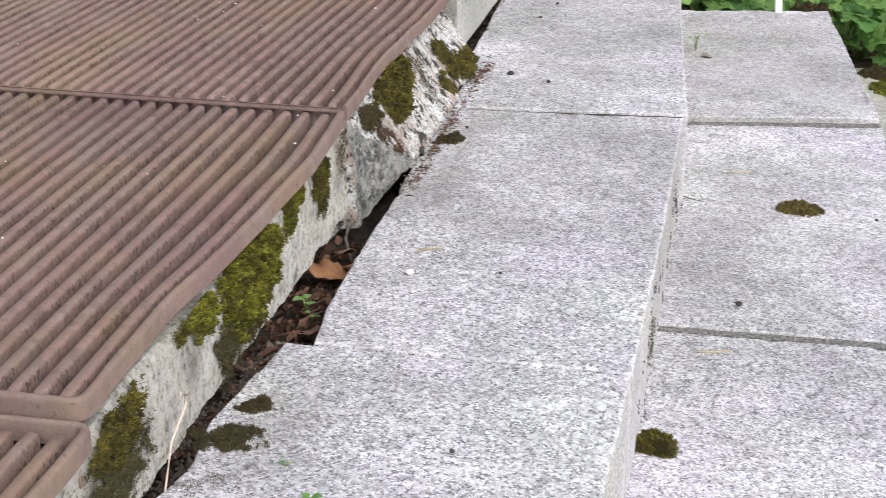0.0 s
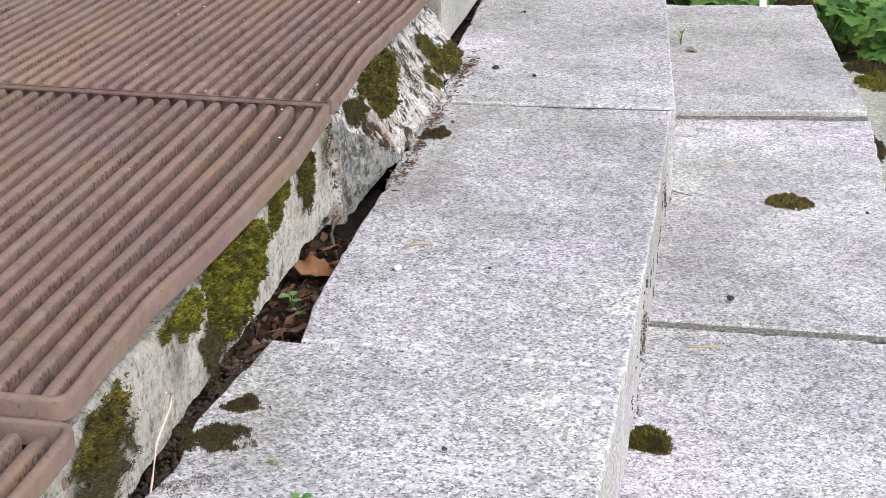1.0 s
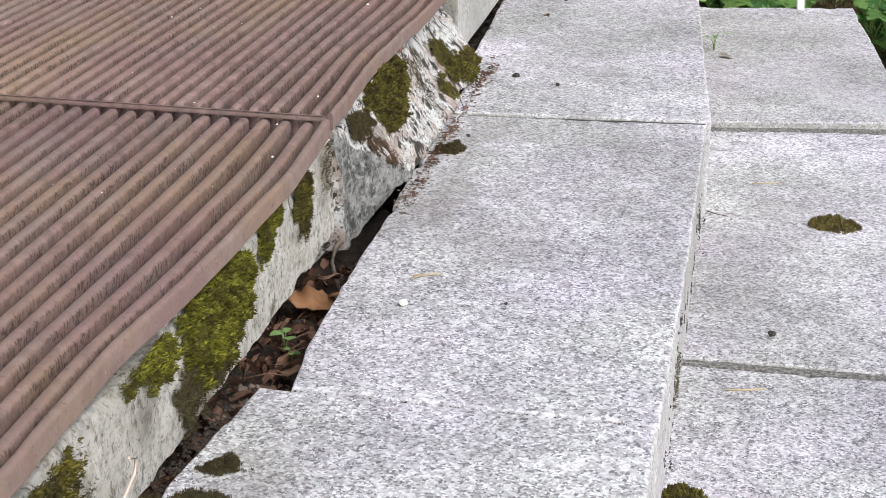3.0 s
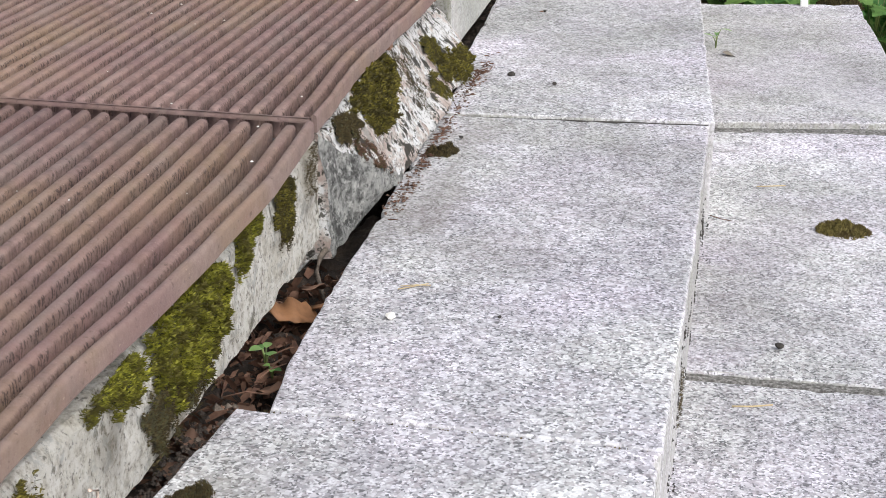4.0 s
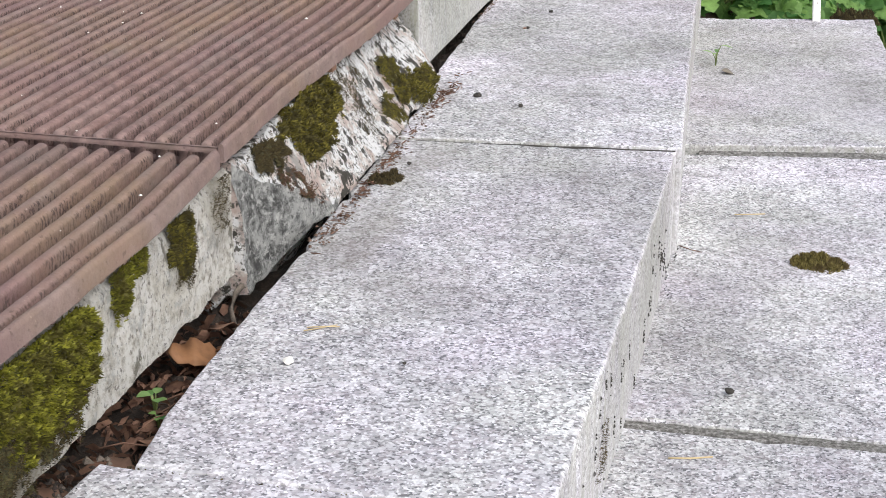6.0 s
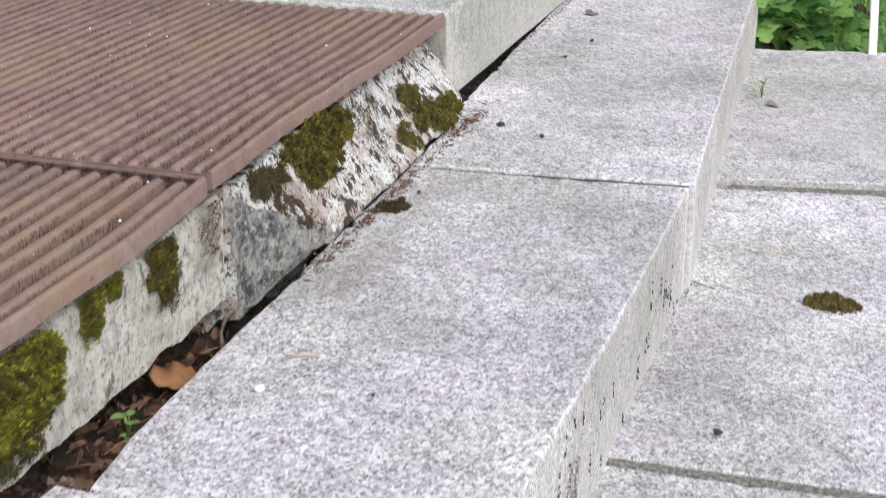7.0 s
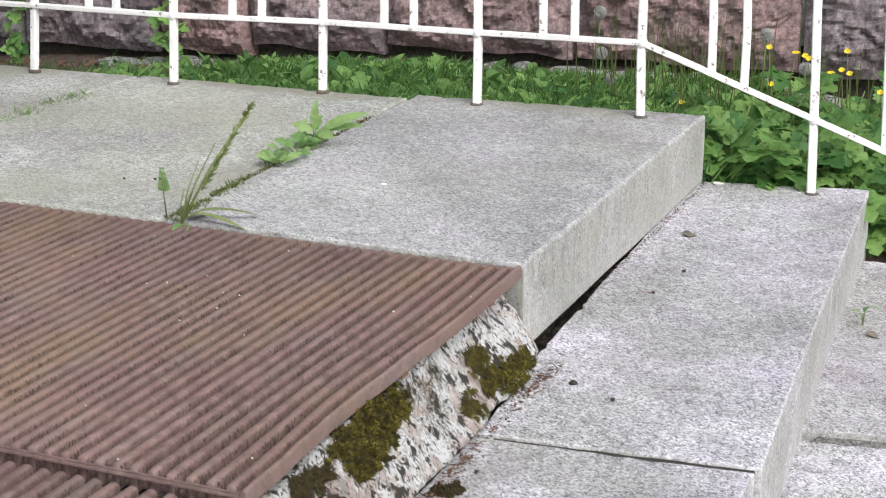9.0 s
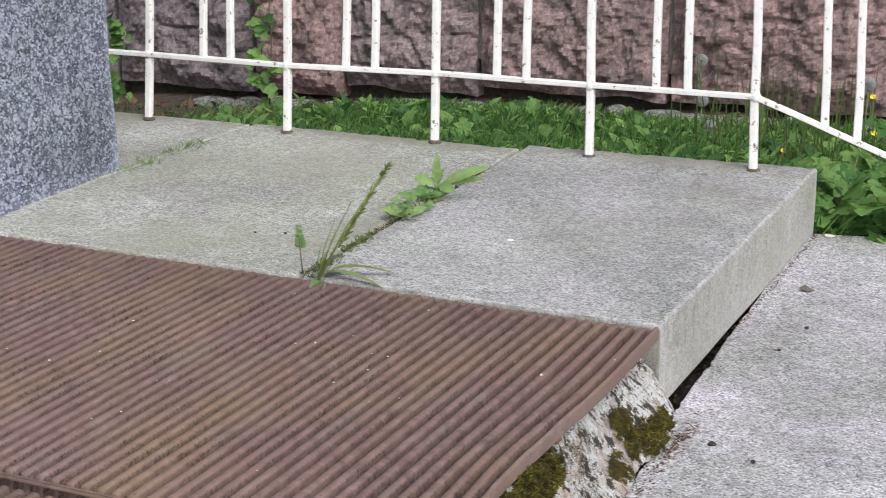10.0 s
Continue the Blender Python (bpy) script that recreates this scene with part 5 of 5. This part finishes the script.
def fern_sprig():
    g = group_of("fern_sprig", "small feathery green leaf on a thin reddish stem", "plant", at=(-0.7, 0.02, 0.0))
    b = Vector((-0.712, 0.012, -0.002))
    verts, faces = [], []
    tube(verts, faces, [b, b + Vector((-0.004, 0, 0.045)), b + Vector((-0.008, 0.004, 0.085))], [0.0016, 0.0013, 0.001], 5)
    part("stem", mesh_from("stem", verts, faces, M_TWIG, True), g)
    for i in range(9):
        for sg in (-1, 1):
            verts, faces = [], []
            p = b + Vector((-0.006 - 0.0002 * i, 0.003, 0.05 + 0.005 * i))
            leaf(verts, faces, p, (sg, 0.1, 0.35), (0, -1, 0.4), 0.015 * (1 - 0.07 * i), "plain", 0.1, 0.9, 6)
            part("leaflet", mesh_from("leaflet", verts, faces, M_WEED, True), g)


def leafy_weed():
    g = group_of("leafy_weed", "bright green leafy weed in the landing joint", "plant", at=(-0.71, 0.6, 0.0))
    rng = random.Random(8)
    b = Vector((-0.708, 0.6, -0.004))
    for i in range(34):
        a = rng.uniform(0, 2 * math.pi)
        o = Vector((rng.gauss(0, 0.014), rng.uniform(-0.2, 0.0), 0.0))
        way = Vector((math.cos(a), math.sin(a) * 0.8, rng.uniform(0.3, 1.0)))
        verts, faces = [], []
        p = b + o + way.normalized() * rng.uniform(0.01, 0.03)
        tube(verts, faces, [b + o, (b + o).lerp(p, 0.6), p], [0.0015, 0.0012, 0.001], 5)
        part("stem", mesh_from("stem", verts, faces, M_STALK, True), g)
        verts, faces = [], []
        leaf(verts, faces, p, way, (0, -0.4, 1), rng.uniform(0.018, 0.036), rng.choice(["lobed", "toothed"]), 0.35, 1.3, 14)
        part("leaf", mesh_from("leaf", verts, faces, M_WEED, True), g)
    for way, ln, kind, wide in (((-0.05, -0.1, 1.0), 0.09, "toothed", 0.75), ((0.85, -0.1, 0.55), 0.16, "toothed", 0.5), ((0.45, -0.35, 0.05), 0.075, "toothed", 1.1), ((-0.5, -0.1, 0.2), 0.07, "lobed", 1.2), ((0.85, 0.1, 0.3), 0.13, "toothed", 0.45), ((0.15, 0.2, 1.0), 0.05, "lobed", 0.8)):
        verts, faces = [], []
        p = b + Vector((0.004 + 0.012 * way[0], 0.0, 0.036))
        tube(verts, faces, [b, b.lerp(p, 0.6), p], [0.002, 0.0016, 0.0014], 5)
        part("stem", mesh_from("stem", verts, faces, M_WEED, True), g)
        verts, faces = [], []
        leaf(verts, faces, p, way, (0, -0.75, 0.65), ln * 0.72, kind, 0.3, wide * 0.75, 16)
        part("leaf", mesh_from("leaf", verts, faces, M_WEED, True), g)


stalk_weed()
fern_sprig()
leafy_weed()


def joint_growth(name, label, x0, y0, x1, y1, count, length, mat, seed, spread=0.012, z=0.0):
    rng = random.Random(seed)
    verts, faces = [], []
    for i in range(count):
        u = rng.random()
        if n3(u * 9, seed, 0, 1) < -0.12:
            continue
        p = Vector((x0 + (x1 - x0) * u + rng.gauss(0, spread), y0 + (y1 - y0) * u, z - 0.003))
        ln = length * rng.uniform(0.3, 1.2)
        blade(verts, faces, p, p + Vector((rng.gauss(0, 0.6), rng.gauss(0, 0.6), rng.uniform(0.4, 1.0))).normalized() * ln, 0.0022)
    tagged(new(name, mesh_from(name, verts, faces, mat)), label, "moss", kind="stuff")


joint_growth("joint_moss", "brown-green moss filling the landing joint", -0.708, 0.0, -0.712, 0.9, 1300, 0.006, M_MOSS_OLD, 3, 0.007)
joint_growth("joint_ridge", "green-brown moss ridge at the foot of the weeds", -0.69, -0.005, -0.708, 0.3, 900, 0.013, M_STALK, 6, 0.008)
joint_growth("joint_grass", "short grass in the far landing joint", -1.495, 0.52, -1.485, 0.86, 230, 0.024, M_WEED, 4, 0.016)
joint_growth("joint_moss", "dark moss in the tread joint", 0.07, -1.403, 0.46, -1.406, 70, 0.003, M_MOSS_DARK, 5, 0.002, Z1 - 0.002)


# ---- verge behind the landing ----
def grass_bed(name, label, count, area, length, width, mat, seed, keep):
    rng = random.Random(seed)
    verts, faces = [], []
    for i in range(count):
        x, y = rng.uniform(area[0], area[1]), rng.uniform(area[2], area[3])
        if not keep(x, y, rng):
            continue
        z = ground_height(x, y)
        lean = Vector((rng.gauss(0, 0.45), rng.gauss(0, 0.45), 1)).normalized()
        ln = length * rng.uniform(0.4, 1.2)
        p = Vector((x, y, z - 0.004))
        blade(verts, faces, p, p + lean * ln + Vector((lean.x, lean.y, -0.25)) * ln * 0.35, width * rng.uniform(0.7, 1.3), lean * 0.1 * ln)
    tagged(new(name, mesh_from(name, verts, faces, mat)), label, "grass", kind="stuff")


def weedy(x, y, rng):
    """Thick near the slab's edge and to the wall's foot, thin over the bare earth further along."""
    if y < 1.13 + 0.06 * max(-1.0, min(1.0, x + 0.7)):
        return False
    f = 1.0 if x > -1.7 else max(0.05, 1 - (-1.7 - x) * 2.6)
    f *= 0.55 + 1.2 * max(-0.3, n3(x, y, 0, 3.5, 6))
    return rng.random() < f


grass_bed("grass", "fresh green grass along the landing's edge", 60000, (-2.6, 0.35, 1.13, 2.42), 0.075, 0.0038, M_GRASS, 11, weedy)


def broad_weeds(name, label, count, area, size, mat, seed, keep, kinds, rise, rear=(0.0, 0.9)):
    rng = random.Random(seed)
    verts, faces = [], []
    for i in range(count):
        x, y = rng.uniform(area[0], area[1]), rng.uniform(area[2], area[3])
        if not keep(x, y, rng):
            continue
        z = ground_height(x, y) + rng.uniform(0.0, rise)
        a = rng.uniform(0, 2 * math.pi)
        leaf(verts, faces, (x, y, z), (math.cos(a), math.sin(a), rng.uniform(*rear)), (0, 0, 1), size * rng.uniform(0.5, 1.2), rng.choice(kinds), 0.4, rng.uniform(0.7, 1.2), 7)
    tagged(new(name, mesh_from(name, verts, faces, mat, True)), label, "weeds", kind="stuff")


broad_weeds("ground_weeds", "low broad-leaved green weeds on the verge", 4200, (-2.4, 0.3, 1.16, 2.42), 0.06, M_GRASS, 12, weedy, ["plain", "lobed", "narrow", "narrow", "toothed"], 0.03, (0.3, 2.2))
broad_weeds("ground_ivy", "mid-green leaves among the verge grass", 1500, (-2.0, 0.3, 1.16, 2.4), 0.036, M_LEAF, 13, weedy, ["plain", "lobed"], 0.05, (0.1, 1.2))
broad_weeds("fallen_leaves", "dry fallen leaves on bare earth", 260, (-3.2, -1.6, 1.2, 2.55), 0.05, M_BROWN_LEAF, 14, lambda x, y, r: True, ["plain", "toothed"], 0.004)


# ---- celandine bank beside the steps ----
def celandine(x, y, z, height, seed, flowers):
    rng = random.Random(seed)
    g = group_of("celandine", "bushy green celandine plant with lobed leaves and yellow flowers" if flowers else "bushy green celandine plant with broad lobed leaves", "plant", "celandine plants", at=(x, y, z))
    b = Vector((x, y, z))
    for i in range(13):
        a = rng.uniform(0, 2 * math.pi)
        h = height * rng.uniform(0.15, 1.0)
        out = Vector((math.cos(a), math.sin(a), 0))
        p = b + out * rng.uniform(0.01, 0.09) + Vector((0, 0, h))
        verts, faces = [], []
        tube(verts, faces, [b, b.lerp(p, 0.6) + Vector((0, 0, h * 0.1)), p], [0.0028, 0.0022, 0.0015], 5)
        part("stem", mesh_from("stem", verts, faces, M_STALK, True), g)
        verts, faces = [], []
        celandine_leaf(verts, faces, p, out + Vector((0, -0.25, rng.uniform(-0.3, 0.6))), (rng.gauss(0, 0.4), -0.55 + rng.gauss(0, 0.3), 0.8), rng.uniform(0.08, 0.15))
        part("leaf", mesh_from("leaf", verts, faces, M_LEAF, True), g)
    for i in range(flowers):
        p = b + Vector((rng.gauss(0, 0.06), rng.gauss(0, 0.04), height + rng.uniform(0.04, 0.12)))
        verts, faces = [], []
        tube(verts, faces, [b + Vector((0, 0, height * 0.5)), b.lerp(p, 0.7), p], [0.0018, 0.0014, 0.001], 5)
        part("stem", mesh_from("stem", verts, faces, M_STALK, True), g)
        verts, faces = [], []
        for j in range(4):
            a = math.pi / 2 * j + rng.random()
            leaf(verts, faces, p, (math.cos(a), math.sin(a) - 0.4, 0.35), (0, -0.4, 1), 0.013, "plain", 0.1, 1.6, 5)
        part("flower", mesh_from("flower", verts, faces, M_YELLOW, True), g, "yellow four-petalled flower")


rng_c = random.Random(21)
for i in range(46):
    x = rng_c.uniform(-0.02, 1.45)
    y = 1.4 + 0.1 * min(1.0, max(0.0, x)) + 0.85 * rng_c.random() ** 1.3
    if x < 0.2:
        y = max(y, 1.36)
    z = ground_height(x, y)
    celandine(x, y, z - 0.005, rng_c.uniform(0.1, 0.2) + 0.08 * max(0.0, (y - 1.5)), 100 + i, 1 if i % 3 == 0 and y > 1.6 else 0)


for i in range(9):
    x, y = rng_c.uniform(0.0, 0.4), rng_c.uniform(1.36, 1.46)
    celandine(x, y, ground_height(x, y) - 0.005, rng_c.uniform(0.12, 0.2), 300 + i, 0)


def flower_spikes():
    """Thin upright grass stalks behind the celandine."""
    rng = random.Random(31)
    verts, faces = [], []
    for i in range(260):
        x, y = rng.uniform(-0.5, 1.3), rng.uniform(1.6, 2.45)
        z = ground_height(x, y)
        h = rng.uniform(0.15, 0.33)
        p = Vector((x, y, z))
        blade(verts, faces, p, p + Vector((rng.gauss(0, 0.03), rng.gauss(0, 0.02), h)), 0.004)
    tagged(new("grass_stalks", mesh_from("grass_stalks", verts, faces, M_STALK)), "thin seeding grass stalks before the wall", "grass", kind="stuff")


flower_spikes()


def flower(x, y, z):
    g = group_of("wild_flower", "small yellow flower on a thin green stem", "flower", "yellow flowers", at=(x, y, ground_height(x, y)))
    verts, faces = [], []
    tube(verts, faces, [(x + 0.02, y, ground_height(x, y) - 0.005), (x + 0.006, y, z * 0.5 - 0.08), (x, y, z)], [0.002, 0.0016, 0.001], 5)
    part("stem", mesh_from("stem", verts, faces, M_STALK, True), g)
    for j in range(5):
        verts, faces = [], []
        a = 2 * math.pi / 5 * j + x * 9
        leaf(verts, faces, (x, y, z), (math.cos(a), math.sin(a) - 0.5, 0.3 + 0.6 * math.sin(a)), (0, -0.8, 0.6), 0.0105, "plain", 0.05, 1.6, 5)
        part("petal", mesh_from("petal", verts, faces, M_YELLOW, True), g)


for x, z in ((-0.007, 0.035), (0.09, 0.019), (0.2, 0.039), (0.189, -0.012), (0.003, -0.065), (-0.242, -0.136), (0.293, -0.064), (0.1, 0.012), (0.21, -0.02)):
    flower(x, 1.9, z)


def seed_clock(x, y, z):
    g = group_of("dandelion_clock", "grey-white dandelion seed head on a tall stem", "flower", "dandelion clocks", at=(x, y, ground_height(x, y)))
    verts, faces = [], []
    tube(verts, faces, [(x - 0.015, y, ground_height(x, y) - 0.005), (x - 0.004, y, z - 0.1), (x, y, z)], [0.0028, 0.0024, 0.002], 6)
    part("stem", mesh_from("stem", verts, faces, M_WEED, True), g)
    rng = random.Random(int(x * 1000))
    verts, faces = [], []
    c = Vector((x, y, z))
    for i in range(620):
        d = Vector((rng.gauss(0, 1), rng.gauss(0, 1), rng.gauss(0, 1))).normalized()
        blade(verts, faces, c + d * 0.003, c + d * 0.0165, 0.002)
        for j in range(3):
            e = (d + Vector((rng.gauss(0, 0.5), rng.gauss(0, 0.5), rng.gauss(0, 0.5)))).normalized()
            blade(verts, faces, c + d * 0.0145, c + d * 0.0145 + e * 0.005, 0.0018)
    part("fluff", mesh_from("fluff", verts, faces, M_FLUFF), g, "grey-white ball of seed fluff")


for x, z in ((-0.511, -0.034), (-0.518, 0.083), (-0.483, -0.107), (-0.038, 0.051), (0.073, -0.035)):
    seed_clock(x, 2.0, z)


# ---- foot of the wall ----
def rubble(x, y, z, sx, sy, sz, seed):
    bm = bmesh.new()
    bmesh.ops.create_icosphere(bm, subdivisions=3, radius=1.0)
    for v in bm.verts:
        f = 1 + 0.35 * n3(v.co.x, v.co.y, v.co.z, 1.0, seed) + 0.12 * n3(v.co.x, v.co.y, v.co.z, 3.0, seed)
        v.co = Vector((max(-0.85, min(0.85, v.co.x * f)) * sx, v.co.y * f * sy, max(-0.7, min(0.7, v.co.z * f)) * sz))
    me = bpy.data.meshes.new("rubble_stone")
    bm.to_mesh(me)
    bm.free()
    me.materials.append(M_ROCK)
    ob = tagged(new("rubble_stone", me), "flat grey stone wedged under the wall", "stone", "rubble stones")
    ob.location = (x, y, z)


rr = random.Random(14)
for i in range(30):
    x = -2.5 + i * 0.12 + rr.uniform(-0.06, 0.06)
    rubble(x, 2.56 + rr.uniform(-0.04, 0.04), ground_height(x, 2.56) + rr.uniform(0.0, 0.012), rr.uniform(0.03, 0.1), 0.06, rr.uniform(0.015, 0.034), i * 3.0)


def wall_weed(x, y, height, seed):
    """A climbing weed against the wall."""
    rng = random.Random(seed)
    z = ground_height(x, y)
    g = group_of("climbing_weed", "leafy green weed growing up the granite wall", "plant", at=(x, y, z))
    verts, faces = [], []
    tube(verts, faces, [(x, y, z - 0.01), (x + 0.02, y, z + height * 0.5), (x + 0.01, y, z + height)], [0.003, 0.0025, 0.0015], 5)
    part("stem", mesh_from("stem", verts, faces, M_STALK, True), g)
    for i in range(42):
        u = rng.random()
        a = rng.uniform(0, 2 * math.pi)
        verts, faces = [], []
        leaf(verts, faces, (x + rng.gauss(0, 0.03), y - 0.01, z + height * u), (math.cos(a), -0.6, math.sin(a) * 0.6), (0, -0.6, 0.8), rng.uniform(0.03, 0.07), "lobed", 0.3, 1.3, 7)
        part("leaf", mesh_from("leaf", verts, faces, M_GRASS, True), g)


wall_weed(-2.28, 2.52, 0.5, 3)
wall_weed(-2.9, 2.45, 0.34, 5)
twig("twig", "thin grey twig lying at the step's foot", [(0.484, -0.272, Z2), (0.502, -0.285, Z2), (0.52, -0.292, Z2)], 0.0009, 0.0007, M_BARK)
